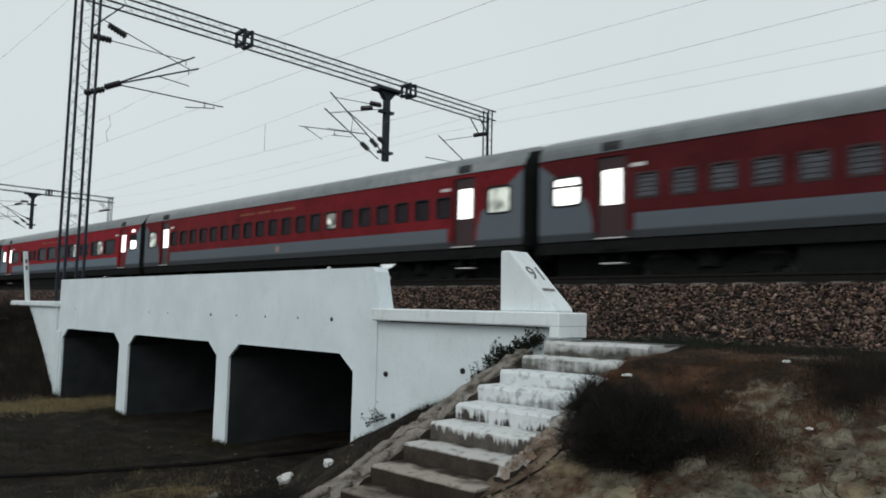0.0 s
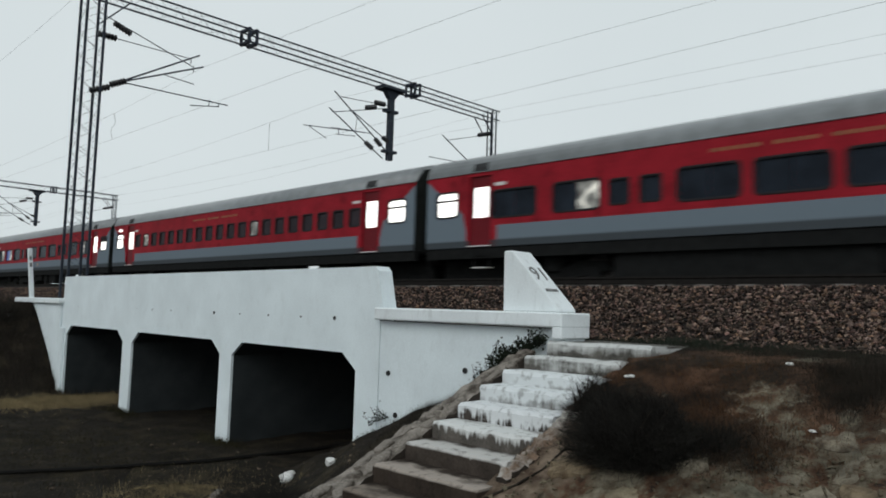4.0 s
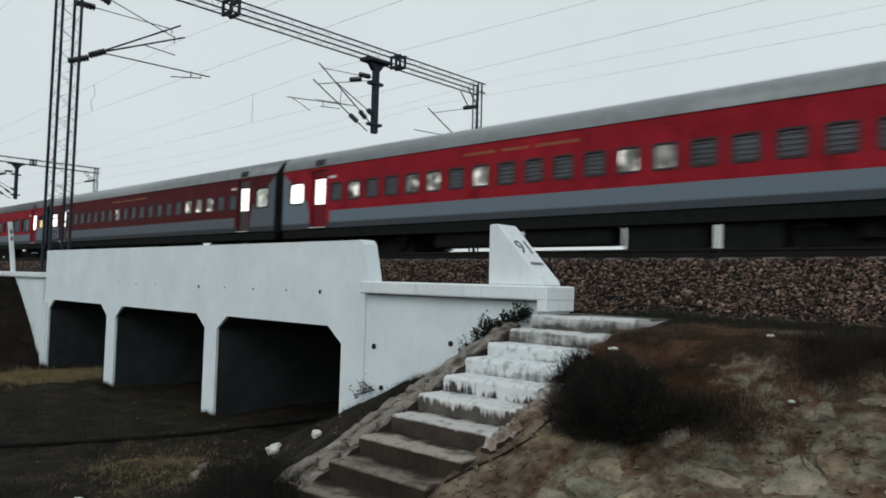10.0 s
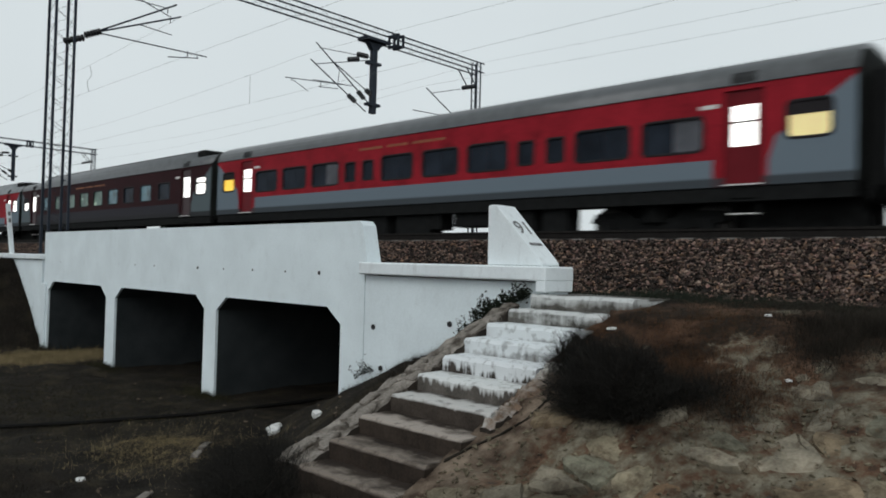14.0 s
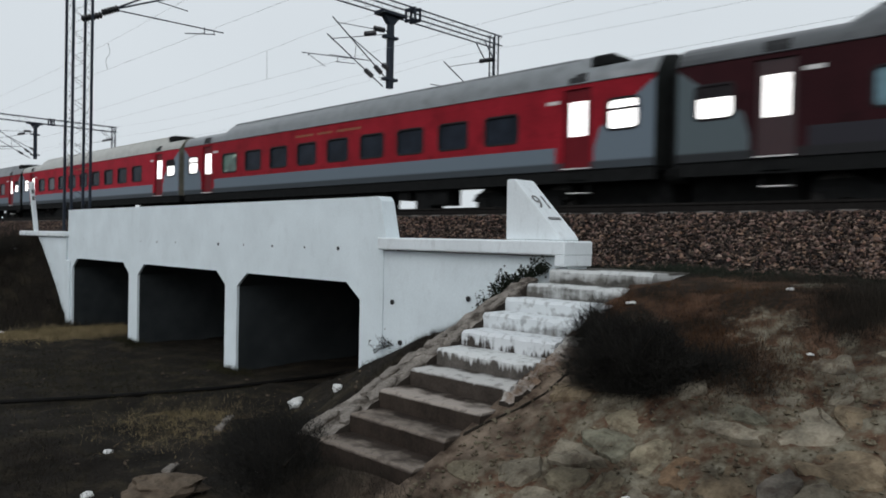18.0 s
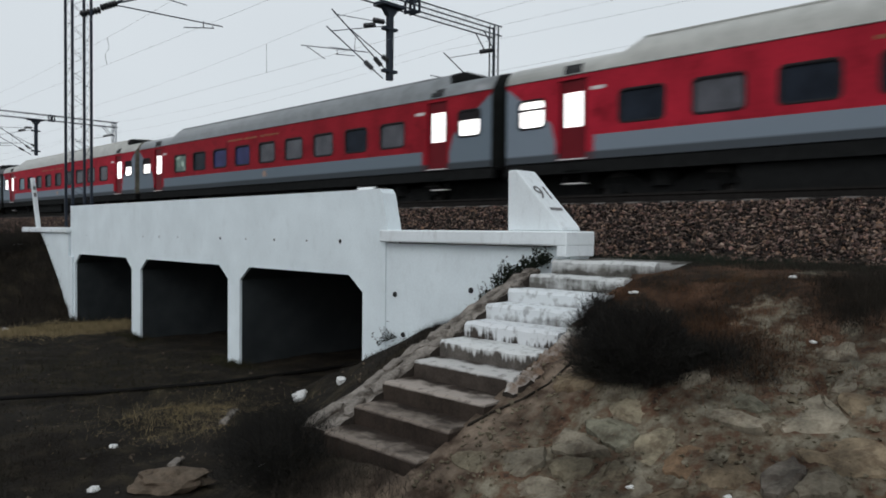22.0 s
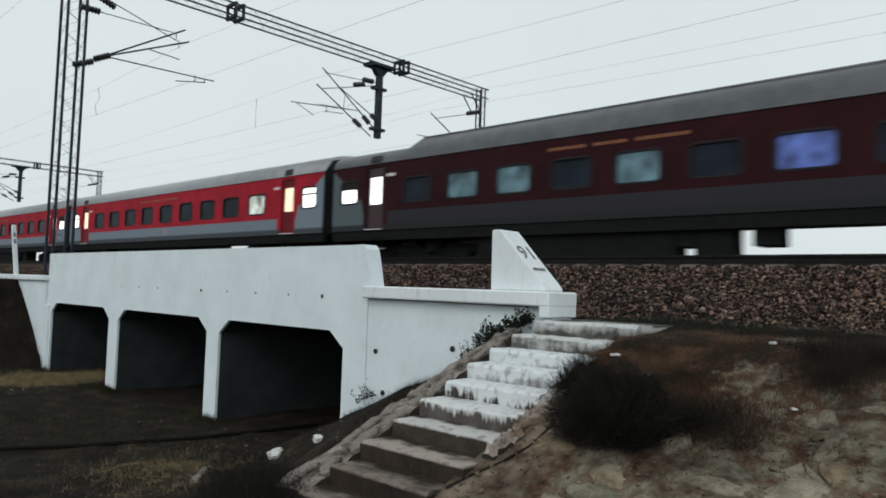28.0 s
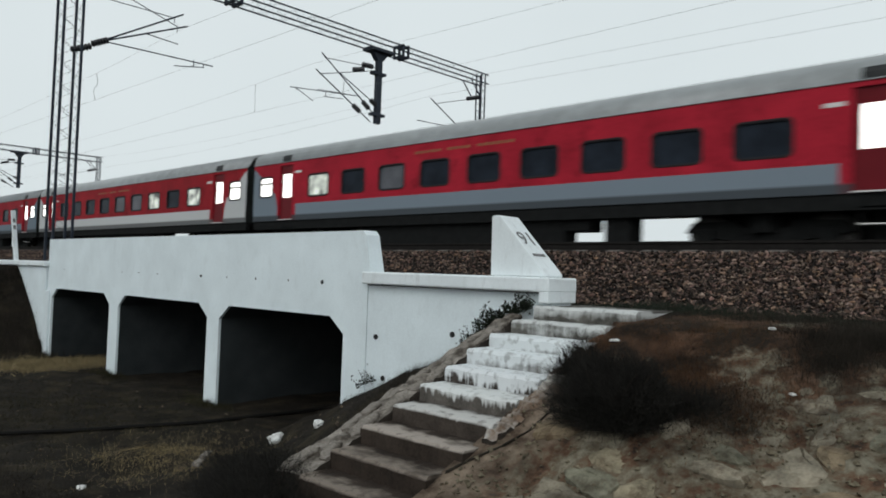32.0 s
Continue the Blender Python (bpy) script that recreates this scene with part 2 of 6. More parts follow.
_l.new(_r2.outputs[0], _m4.inputs[6])
_l.new(_r4.outputs[0], _m4.inputs[7])
# mortar between the pitching stones: olive grey, blotched with reddish earth
_ma, _mb, _mc, _mn, _mr, _mm, _mo, _mh, _ml, _mq = (_n.new(k) for k in ("ShaderNodeMath", "ShaderNodeMath", "ShaderNodeMath", "ShaderNodeTexNoise", "ShaderNodeMapRange", "ShaderNodeMix", "ShaderNodeTexNoise", "ShaderNodeValToRGB", "ShaderNodeMapRange", "ShaderNodeMath"))
_mn.inputs["Scale"].default_value, _mn.inputs["Detail"].default_value = 1.5, 5
_mo.inputs["Scale"].default_value, _mo.inputs["Detail"].default_value, _mo.inputs["Roughness"].default_value = 5.5, 9, 0.68
for _k in (_mn, _mo):
    _l.new(_co.outputs["Object"], _k.inputs["Vector"])
_ma.operation = _mb.operation = _mc.operation = "MULTIPLY_ADD"
_mq.operation = "MULTIPLY"
_l.new(_sp.outputs["Y"], _ma.inputs[0])
_ma.inputs[1].default_value, _ma.inputs[2].default_value = -0.62, 5.3
_l.new(_sp.outputs["X"], _mb.inputs[0])
_mb.inputs[1].default_value = -1.0
_l.new(_ma.outputs[0], _mb.inputs[2])
_l.new(_mn.outputs["Fac"], _mc.inputs[0])
_mc.inputs[1].default_value = 3.4
_l.new(_mb.outputs[0], _mc.inputs[2])
_mr.inputs[1].default_value, _mr.inputs[2].default_value = -0.15, 0.3
_l.new(_mc.outputs[0], _mr.inputs[0])
_ml.inputs[1].default_value, _ml.inputs[2].default_value, _ml.inputs[3].default_value, _ml.inputs[4].default_value = 3.2, 3.7, 1.0, 0.0
_l.new(_sp.outputs["Y"], _ml.inputs[0])
_l.new(_mr.outputs[0], _mq.inputs[0])
_l.new(_ml.outputs[0], _mq.inputs[1])
_mh.color_ramp.elements[0].position, _mh.color_ramp.elements[1].position = 0.33, 0.66
_mh.color_ramp.elements[0].color, _mh.color_ramp.elements[1].color = (0.026, 0.020, 0.016, 1), (0.19, 0.172, 0.130, 1)
for _p, _c in ((0.42, (0.076, 0.042, 0.026, 1)), (0.52, (0.104, 0.085, 0.060, 1))):
    _mh.color_ramp.elements.new(_p).color = _c
_l.new(_mo.outputs["Fac"], _mh.inputs["Fac"])
_mm.data_type = "RGBA"
_mask = _mq.outputs[0]
for _at, _size in (((6.2, 2.38, 1.9), 0.20), ((5.88, 2.1, 1.76), 0.22), ((5.55, 1.8, 1.6), 0.22), ((5.95, 1.5, 1.79), 0.26), ((5.3, 1.75, 1.5), 0.3), ((7.45, 2.35, 2.16), 0.12), ((5.92, 3.36, 1.78), 0.10)):
    _d, _w, _e, _x = (_n.new(k) for k in ("ShaderNodeVectorMath", "ShaderNodeMath", "ShaderNodeMapRange", "ShaderNodeMath"))
    _d.operation, _w.operation, _x.operation = "DISTANCE", "MULTIPLY_ADD", "MAXIMUM"
    _l.new(_co.outputs["Object"], _d.inputs[0])
    _d.inputs[1].default_value = _at
    _l.new(_mo.outputs["Fac"], _w.inputs[0])
    _w.inputs[1].default_value = -0.9
    _l.new(_d.outputs["Value"], _w.inputs[2])
    _e.inputs[1].default_value, _e.inputs[2].default_value, _e.inputs[3].default_value, _e.inputs[4].default_value = _size - 0.52, _size - 0.36, 1.0, 0.0
    _l.new(_w.outputs[0], _e.inputs[0])
    _l.new(_mask, _x.inputs[0])
    _l.new(_e.outputs[0], _x.inputs[1])
    _mask = _x.outputs[0]
_l.new(_mask, _mm.inputs[0])
_l.new(_m4.outputs[2], _mm.inputs[6])
_l.new(_mh.outputs[0], _mm.inputs[7])
_pn, _pr, _pm = (_n.new(k) for k in ("ShaderNodeTexNoise", "ShaderNodeMapRange", "ShaderNodeMix"))
_pn.inputs["Scale"].default_value, _pn.inputs["Detail"].default_value, _pn.inputs["Roughness"].default_value = 2.1, 6, 0.6
_l.new(_co.outputs["Object"], _pn.inputs["Vector"])
_pr.inputs[1].default_value, _pr.inputs[2].default_value, _pr.inputs[3].default_value, _pr.inputs[4].default_value = 0.36, 0.62, 0.45, 1.3
_l.new(_pn.outputs["Fac"], _pr.inputs[0])
_pm.data_type, _pm.blend_type = "RGBA", "MULTIPLY"
_pm.inputs[0].default_value = 1.0
_l.new(_mm.outputs[2], _pm.inputs[6])
_l.new(_pr.outputs[0], _pm.inputs[7])
_mx.data_type = "RGBA"
_l.new(_rp.outputs[0], _mx.inputs[0])
_l.new(_base, _mx.inputs[6])
_l.new(_pm.outputs[2], _mx.inputs[7])
_l.new(_mx.outputs[2], _b.inputs["Base Color"])
M_STRAW = mat("dry_straw_grass", (0.23, 0.18, 0.10), rough=0.95, spread=0.4, scale=3, island=0.45, bump=0, spec=0.1)
M_WEED = mat("dark_dry_weed", (0.028, 0.0235, 0.0185), rough=0.95, spread=0.4, scale=3, island=0.5, bump=0, spec=0.1)
M_SHRUB = mat("blackish_dry_twigs", (0.0165, 0.0155, 0.0135), rough=0.95, spread=0.4, scale=3, island=0.5, bump=0, spec=0.1)
M_LEAF = mat("dark_green_leaf", (0.014, 0.020, 0.012), rough=0.7, spread=0.3, scale=4, island=0.4, bump=0, spec=0.2)
M_BALLAST = mat("brown_granite_ballast", (0.112, 0.080, 0.067), rough=0.85, spread=0.5, scale=14, fine=80, bump=0.4, island=0.95, skew=2.2, spec=0.2)
# crushed stones of several kinds: reddish, grey, ochre
_n, _l = M_BALLAST.node_tree.nodes, M_BALLAST.node_tree.links
_b = _n["Principled BSDF"]
_base = _b.inputs["Base Color"].links[0].from_socket
_ge, _m1, _m2, _hue, _mul = (_n.new(k) for k in ("ShaderNodeNewGeometry", "ShaderNodeMath", "ShaderNodeMath", "ShaderNodeValToRGB", "ShaderNodeMix"))
_m1.operation, _m2.operation = "MULTIPLY", "FRACT"
_m1.inputs[1].default_value = 13.7
_l.new(_ge.outputs["Random Per Island"], _m1.inputs[0])
_l.new(_m1.outputs[0], _m2.inputs[0])
_l.new(_m2.outputs[0], _hue.inputs["Fac"])
for _p, _c in ((0.0, (1.12, 0.88, 0.86, 1)), (0.35, (1.0, 1.0, 1.02, 1)), (0.6, (1.15, 0.95, 0.72, 1)), (0.8, (1.5, 1.5, 1.42, 1)), (1.0, (0.90, 0.96, 0.86, 1))):
    (_hue.color_ramp.elements.new(_p) if 0 < _p < 1 else _hue.color_ramp.elements[0 if _p == 0 else -1]).color = _c
_mul.data_type, _mul.blend_type = "RGBA", "MULTIPLY"
_mul.inputs[0].default_value = 1.0
_l.new(_base, _mul.inputs[6])
_l.new(_hue.outputs[0], _mul.inputs[7])
_l.new(_mul.outputs[2], _b.inputs["Base Color"])
M_BED = mat("ballast_bed_fines", (0.018, 0.014, 0.012), rough=0.95, spread=0.5, scale=9, fine=60, bump=0.8, bump_dist=0.03, spec=0.1)
M_PITCH = mat("weathered_pitching_stone", (0.150, 0.133, 0.104), rough=0.9, spread=0.4, scale=7, fine=45, bump=0.8, bump_dist=0.015, per_object=0.22,
              stain=(0.058, 0.042, 0.030), stain_scale=6.5, stain_amount=0.43, spec=0.15, placed=True)
# stones differ in hue: pale, olive, red-brown, slate
_n, _l = M_PITCH.node_tree.nodes, M_PITCH.node_tree.links
_b = _n["Principled BSDF"]
_base = _b.inputs["Base Color"].links[0].from_socket
_oi, _hue, _mul, _r1, _r2 = (_n.new(k) for k in ("ShaderNodeObjectInfo", "ShaderNodeValToRGB", "ShaderNodeMix", "ShaderNodeMath", "ShaderNodeMath"))
_r1.operation, _r2.operation = "MULTIPLY", "FRACT"
_r1.inputs[1].default_value = 7.31
_l.new(_oi.outputs["Random"], _r1.inputs[0])
_l.new(_r1.outputs[0], _r2.inputs[0])
_l.new(_r2.outputs[0], _hue.inputs["Fac"])
_hue.color_ramp.interpolation = "CONSTANT"
for _p, _c in ((0.0, (1.0, 0.98, 0.94, 1)), (0.30, (1.05, 1.01, 0.89, 1)), (0.48, (0.84, 0.62, 0.48, 1)), (0.56, (1.38, 1.36, 1.30, 1)), (0.70, (0.90, 0.96, 0.90, 1)), (0.82, (0.58, 0.57, 0.60, 1)), (0.90, (1.0, 0.87, 0.73, 1))):
    (_hue.color_ramp.elements.new(_p) if _p else _hue.color_ramp.elements[0]).color = _c
_mul.data_type, _mul.blend_type = "RGBA", "MULTIPLY"
_mul.inputs[0].default_value = 1.0
_l.new(_base, _mul.inputs[6])
_l.new(_hue.outputs[0], _mul.inputs[7])
_ge, _pn, _pr, _pm = (_n.new(k) for k in ("ShaderNodeNewGeometry", "ShaderNodeTexNoise", "ShaderNodeMapRange", "ShaderNodeMix"))
_pn.inputs["Scale"].default_value, _pn.inputs["Detail"].default_value, _pn.inputs["Roughness"].default_value = 2.1, 6, 0.6
_l.new(_ge.outputs["Position"], _pn.inputs["Vector"])
_pr.inputs[1].default_value, _pr.inputs[2].default_value, _pr.inputs[3].default_value, _pr.inputs[4].default_value = 0.36, 0.62, 0.45, 1.25
_l.new(_pn.outputs["Fac"], _pr.inputs[0])
_pm.data_type, _pm.blend_type = "RGBA", "MULTIPLY"
_pm.inputs[0].default_value = 1.0
_l.new(_mul.outputs[2], _pm.inputs[6])
_l.new(_pr.outputs[0], _pm.inputs[7])
_l.new(_pm.outputs[2], _b.inputs["Base Color"])
M_ROCK = mat("brown_boulder_stone", (0.125, 0.096, 0.070), rough=0.9, spread=0.5, scale=6, fine=40, bump=0.9, stain=(0.055, 0.040, 0.028), stain_scale=5, stain_amount=0.45, spec=0.15)
M_STEEL = mat("weathered_galvanised_steel", (0.014, 0.021, 0.034), rough=0.65, metal=0.3, spread=0.25, scale=5, bump=0.1)
M_INSUL = mat("dark_glazed_insulator", (0.006, 0.0065, 0.009), rough=0.4, spread=0.2, bump=0)
M_WIRE = mat("oxidised_copper_wire", (0.17, 0.185, 0.19), rough=0.5, metal=0.3, spread=0.2, bump=0)
M_RAIL = mat("rusty_rail_steel", (0.015, 0.0135, 0.0125), spec=0.08, rough=0.8, spread=0.3, scale=10, bump=0.2)
M_SLEEPER = mat("grimy_concrete_sleeper", (0.07, 0.06, 0.052), rough=0.9, spread=0.2, scale=6, bump=0.3)
M_ROOF = mat("coach_roof_grey", (0.185, 0.20, 0.208), rough=0.38, spread=0.2, scale=2.5, fine=24, bump=0.12, shifted=True, stain=(0.135, 0.145, 0.15), stain_scale=1.6, stain_amount=0.4, spec=0.6)
M_ROOF_P = mat("pale_coach_roof_grey", (0.25, 0.265, 0.27), rough=0.38, spread=0.2, scale=2.5, fine=24, bump=0.12, shifted=True, stain=(0.19, 0.20, 0.20), stain_scale=1.4, stain_amount=0.4, spec=0.6)
M_ROOF_D = mat("dark_coach_roof_grey", (0.075, 0.08, 0.085), rough=0.38, spread=0.3, scale=2.5, fine=24, bump=0.15, shifted=True, stain=(0.045, 0.048, 0.05), stain_scale=2.2, stain_amount=0.4, spec=0.6)
M_ROOF_C = mat("coach_roof_cream", (0.41, 0.41, 0.38), rough=0.38, spread=0.15, scale=2.5, fine=24, bump=0.15, shifted=True, stain=(0.32, 0.32, 0.29), stain_scale=2.2, stain_amount=0.4, spec=0.6)
M_UNDER = mat("black_underframe_grime", (0.0115, 0.012, 0.012), rough=0.9, spread=0.4, scale=5, bump=0.3, spec=0.08)
M_SOOT = mat("sooty_roof_edge", (0.040, 0.041, 0.042), rough=0.8, spread=0.5, scale=6, bump=0.2, spec=0.1)
M_WHEEL = mat("worn_wheel_steel", (0.03, 0.028, 0.026), rough=0.5, metal=0.6, spread=0.3, bump=0.1)
M_BELLOW = mat("black_rubber_bellows", (0.013, 0.014, 0.014), rough=0.8, bump=0.2, spec=0.3)
M_FRAME = mat("dark_window_gasket", (0.019, 0.016, 0.018), rough=0.7, bump=0, spec=0.15)
M_GLASS = mat("tinted_coach_glass", (0.016, 0.021, 0.030), rough=0.25, spread=0.6, scale=1.2, bump=0, spec=0.05, shifted=True)
# lifted, reddish tone: haze and a reflection put into the small panes' colour
M_GLASS_S = mat("coach_glass_with_painted_haze", (0.030, 0.024, 0.029), rough=0.4, spread=0.5, scale=1.2, bump=0, spec=0.08, shifted=True)
M_GLASS_G = mat("hazy_grey_coach_glass", (0.085, 0.088, 0.10), rough=0.3, spread=0.45, scale=1.5, bump=0, spec=0.15, shifted=True)
M_GLASS_B = mat("blue_tinted_glass", (0.032, 0.036, 0.115), rough=0.25, spread=0.4, scale=1.5, bump=0, spec=0.08, shifted=True)
M_FRAME_G = mat("faded_window_gasket", (0.055, 0.035, 0.038), rough=0.7, spread=0.3, bump=0, spec=0.1)
M_END_C = mat("grimy_cream_coach_end", (0.17, 0.16, 0.125), rough=0.8, spread=0.4, scale=3, bump=0.1, spec=0.1)
M_END = mat("dark_coach_end_wall", (0.018, 0.020, 0.019), rough=0.8, spread=0.4, scale=3, bump=0.1, spec=0.1)
M_LIT = mat("lit_frosted_glass", (1.0, 0.98, 0.93), rough=0.4, spread=0.03, scale=2, bump=0, emit=1.6)
M_LITWARM = mat("warm_lit_door_glass", (0.95, 0.72, 0.50), rough=0.4, spread=0.15, scale=2, bump=0, emit=0.8)
M_LITDIM = mat("dimly_lit_glass", (0.10, 0.11, 0.10), rough=0.3, spread=0.7, scale=2.6, color2=(0.72, 0.76, 0.68), bump=0, emit=0.6, shifted=True, soft=True, fine=3.0)
M_GLINT = mat("glass_with_lamps_behind", (0.035, 0.035, 0.035), rough=0.3, spread=0.6, scale=3.4, color2=(0.22, 0.22, 0.20), bump=0, emit=0.7, stain=(0.9, 0.87, 0.78), stain_scale=3.0, stain_amount=0.36, shifted=True, soft=True, fine=3.0)
M_LITBLUE = mat("blue_lit_glass", (0.015, 0.030, 0.13), rough=0.3, spread=0.7, color2=(0.09, 0.15, 0.48), scale=2.2, bump=0, emit=0.3, shifted=True, soft=True, fine=3.0)
M_GREENLIT = mat("green_glass_with_lamps_behind", (0.018, 0.042, 0.036), rough=0.3, spread=0.6, scale=2.0, color2=(0.06, 0.115, 0.09), bump=0, emit=0.42, stain=(0.60, 0.76, 0.60), stain_scale=2.6, stain_amount=0.31, shifted=True, soft=True, fine=3.0)
M_LITTEAL = mat("teal_lit_glass", (0.025, 0.06, 0.075), rough=0.3, spread=0.6, color2=(0.09, 0.175, 0.21), scale=2.2, bump=0, emit=0.4, shifted=True, soft=True, fine=3.0)
M_YELLOW = mat("lit_yellow_blind", (0.85, 0.55, 0.07), rough=0.6, spread=0.1, scale=2, bump=0, emit=0.8)
M_YELLOW_P = mat("lit_pale_yellow_blind", (0.72, 0.60, 0.28), rough=0.6, spread=0.15, scale=2, bump=0, emit=0.55)
M_SIGN = mat("white_sign_plate", (0.62, 0.60, 0.58), rough=0.5, spread=0.1, bump=0)
M_ORANGE = mat("faded_orange_lettering", (0.24, 0.085, 0.03), rough=0.6, spread=0.3, bump=0)
M_BLACK = mat("worn_black_paint", (0.17, 0.17, 0.17), rough=0.8, spread=0.6, scale=14, bump=0.1, spec=0.2)
M_EMBLEM = mat("faded_emblem", (0.34, 0.22, 0.17), rough=0.6, spread=0.3, bump=0)
M_PLASTIC = mat("white_plastic_litter", (0.62, 0.62, 0.60), rough=0.5, spread=0.15, bump=0.2)
M_CABLE = mat("black_cable", (0.007, 0.0065, 0.006), rough=0.8, bump=0.1, spec=0.1)


def paint(name, red, grey, corner=None):
    """Coach paint: red above, a grey band below, grey corners past the doors bounded by a slant; dust and streaks; the skirt below the band is dark."""
    m = mat(name, red, rough=0.65, spread=0.28, scale=1.1, fine=14, bump=0.06, spec=0.1, stain=tuple(0.45 * c for c in red), stain_scale=1.6, stain_amount=0.36, shifted=True)
    n, l = m.node_tree.nodes, m.node_tree.links
    b = n["Principled BSDF"]
    base = b.inputs["Base Color"].links[0].from_socket
    co, sp = n.new("ShaderNodeTexCoord"), n.new("ShaderNodeSeparateXYZ")
    l.new(co.outputs["Object"], sp.inputs[0])

    def op(kind, a, c=None, d=None):
        k = n.new("ShaderNodeMath")
        k.operation = kind
        for i, v in enumerate((a, c, d)):
            if v is None:
                continue
            if isinstance(v, (int, float)):
                k.inputs[i].default_value = v
            else:
                l.new(v, k.inputs[i])
        return k.outputs[0]
    ay = op("ABSOLUTE", sp.outputs["Y"])
    z = sp.outputs["Z"]
    band = op("MULTIPLY", op("LESS_THAN", z, 1.80), op("LESS_THAN", ay, 9.05))
    d = op("SUBTRACT", 12.0, ay)
    over = op("MULTIPLY_ADD", d, 0.72, z)
    steep = op("MULTIPLY_ADD", d, 3.2, z)
    slant = op("MULTIPLY", op("MULTIPLY", op("LESS_THAN", over, 3.37), op("LESS_THAN", steep, 7.4)), op("GREATER_THAN", ay, 10.22))
    mx, mud = n.new("ShaderNodeMix"), n.new("ShaderNodeMix")
    mx.data_type = mud.data_type = "RGBA"
    mx.inputs[7].default_value = (*grey, 1)
    l.new(band, mx.inputs[0])
    l.new(base, mx.inputs[6])
    cm = n.new("ShaderNodeMix")
    cm.data_type = "RGBA"
    cm.inputs[7].default_value = (*(corner or grey), 1)
    l.new(slant, cm.inputs[0])
    l.new(mx.outputs[2], cm.inputs[6])
    low = n.new("ShaderNodeMapRange")
    low.inputs[1].default_value, low.inputs[2].default_value, low.inputs[3].default_value, low.inputs[4].default_value = 1.365, 1.425, 0.9, 0.0
    l.new(z, low.inputs[0])
    l.new(low.outputs[0], mud.inputs[0])
    l.new(cm.outputs[2], mud.inputs[6])
    mud.inputs[7].default_value = (*[0.018 + 0.16 * c for c in grey], 1)
    l.new(mud.outputs[2], b.inputs["Base Color"])
    return m


P_RED = paint("red_and_grey_coach_paint", (0.26, 0.012, 0.021), (0.145, 0.182, 0.215))
P_BRIGHT = paint("bright_red_and_pale_grey_coach_paint", (0.35, 0.015, 0.030), (0.185, 0.225, 0.265))
P_DULL = paint("dull_dark_red_coach_paint", (0.080, 0.011, 0.013), (0.110, 0.130, 0.150))
P_MID = paint("faded_red_and_grey_coach_paint", (0.165, 0.014, 0.018), (0.120, 0.140, 0.160))
P_MAROON = paint("maroon_coach_paint", (0.027, 0.006, 0.008), (0.030, 0.029, 0.035), (0.095, 0.12, 0.13))
P_WHITEBAND = paint("red_coach_paint_with_white_band", (0.27, 0.013, 0.020), (0.50, 0.51, 0.51))
M_DOOR = mat("red_coach_door", (0.13, 0.009, 0.014), spec=0.1, rough=0.45, spread=0.12, scale=2, bump=0.05)
M_DOOR_D = mat("dark_coach_door", (0.028, 0.006, 0.008), rough=0.45, spread=0.12, scale=2, bump=0.05)


# ---- mesh helpers ----
def box(bm, x0, x1, y0, y1, z0, z1, bevel=0.0):
    made = bmesh.ops.create_cube(bm, size=1, matrix=Matrix.LocRotScale(((x0 + x1) / 2, (y0 + y1) / 2, (z0 + z1) / 2), None, (x1 - x0, y1 - y0, z1 - z0)))["verts"]
    if bevel:
        edges = list({e for v in made for e in v.link_edges})
        bmesh.ops.bevel(bm, geom=edges, offset=bevel, segments=1, affect="EDGES")


def rod(bm, a, b, r, n=6, r2=None):
    """A round bar from a to b."""
    a, b = Vector(a), Vector(b)
    d = b - a
    m = Matrix.Translation((a + b) / 2) @ d.to_track_quat("Z", "Y").to_matrix().to_4x4()
    bmesh.ops.create_cone(bm, cap_ends=True, segments=n, radius1=r, radius2=r if r2 is None else r2, depth=d.length, matrix=m)


def strand(bm, pts, r):
    """One thin square-section wire through all the points."""
    rings = []
    for i, p in enumerate(pts):
        d = (Vector(pts[min(i + 1, len(pts) - 1)]) - Vector(pts[max(i - 1, 0)])).normalized()
        u = d.cross(Vector((0.93, 0.05, 0.36))).normalized()
        v = d.cross(u)
        rings.append([bm.verts.new(Vector(p) + r * (u * c + v * e)) for c, e in ((1, 0), (0, 1), (-1, 0), (0, -1))])
    for a, b in zip(rings, rings[1:]):
        for k in range(4):
            bm.faces.new((a[k], a[(k + 1) % 4], b[(k + 1) % 4], b[k]))
    bm.faces.new(rings[0][::-1])
    bm.faces.new(rings[-1])


def bar(bm, a, b, w, h=None):
    """A square bar from a to b."""
    a, b = Vector(a), Vector(b)
    d = b - a
    m = Matrix.Translation((a + b) / 2) @ d.to_track_quat("Z", "Y").to_matrix().to_4x4() @ Matrix.Diagonal((w, h or w, d.length, 1))
    bmesh.ops.create_cube(bm, size=1, matrix=m)


def prism(bm, poly, axis, lo, hi):
    """Extrude a polygon along an axis: for "x" it is given as (y, z), for "y" as (x, z), for "z" as (x, y)."""
    put = {"x": lambda p, h: (h, p[0], p[1]), "y": lambda p, h: (p[0], h, p[1]), "z": lambda p, h: (p[0], p[1], h)}[axis]
    a = [bm.verts.new(put(p, lo)) for p in poly]
    b = [bm.verts.new(put(p, hi)) for p in poly]
    k = len(poly)
    faces = [bm.faces.new(a), bm.faces.new(b[::-1])] + [bm.faces.new((a[i], b[i], b[(i + 1) % k], a[(i + 1) % k])) for i in range(k)]
    return faces


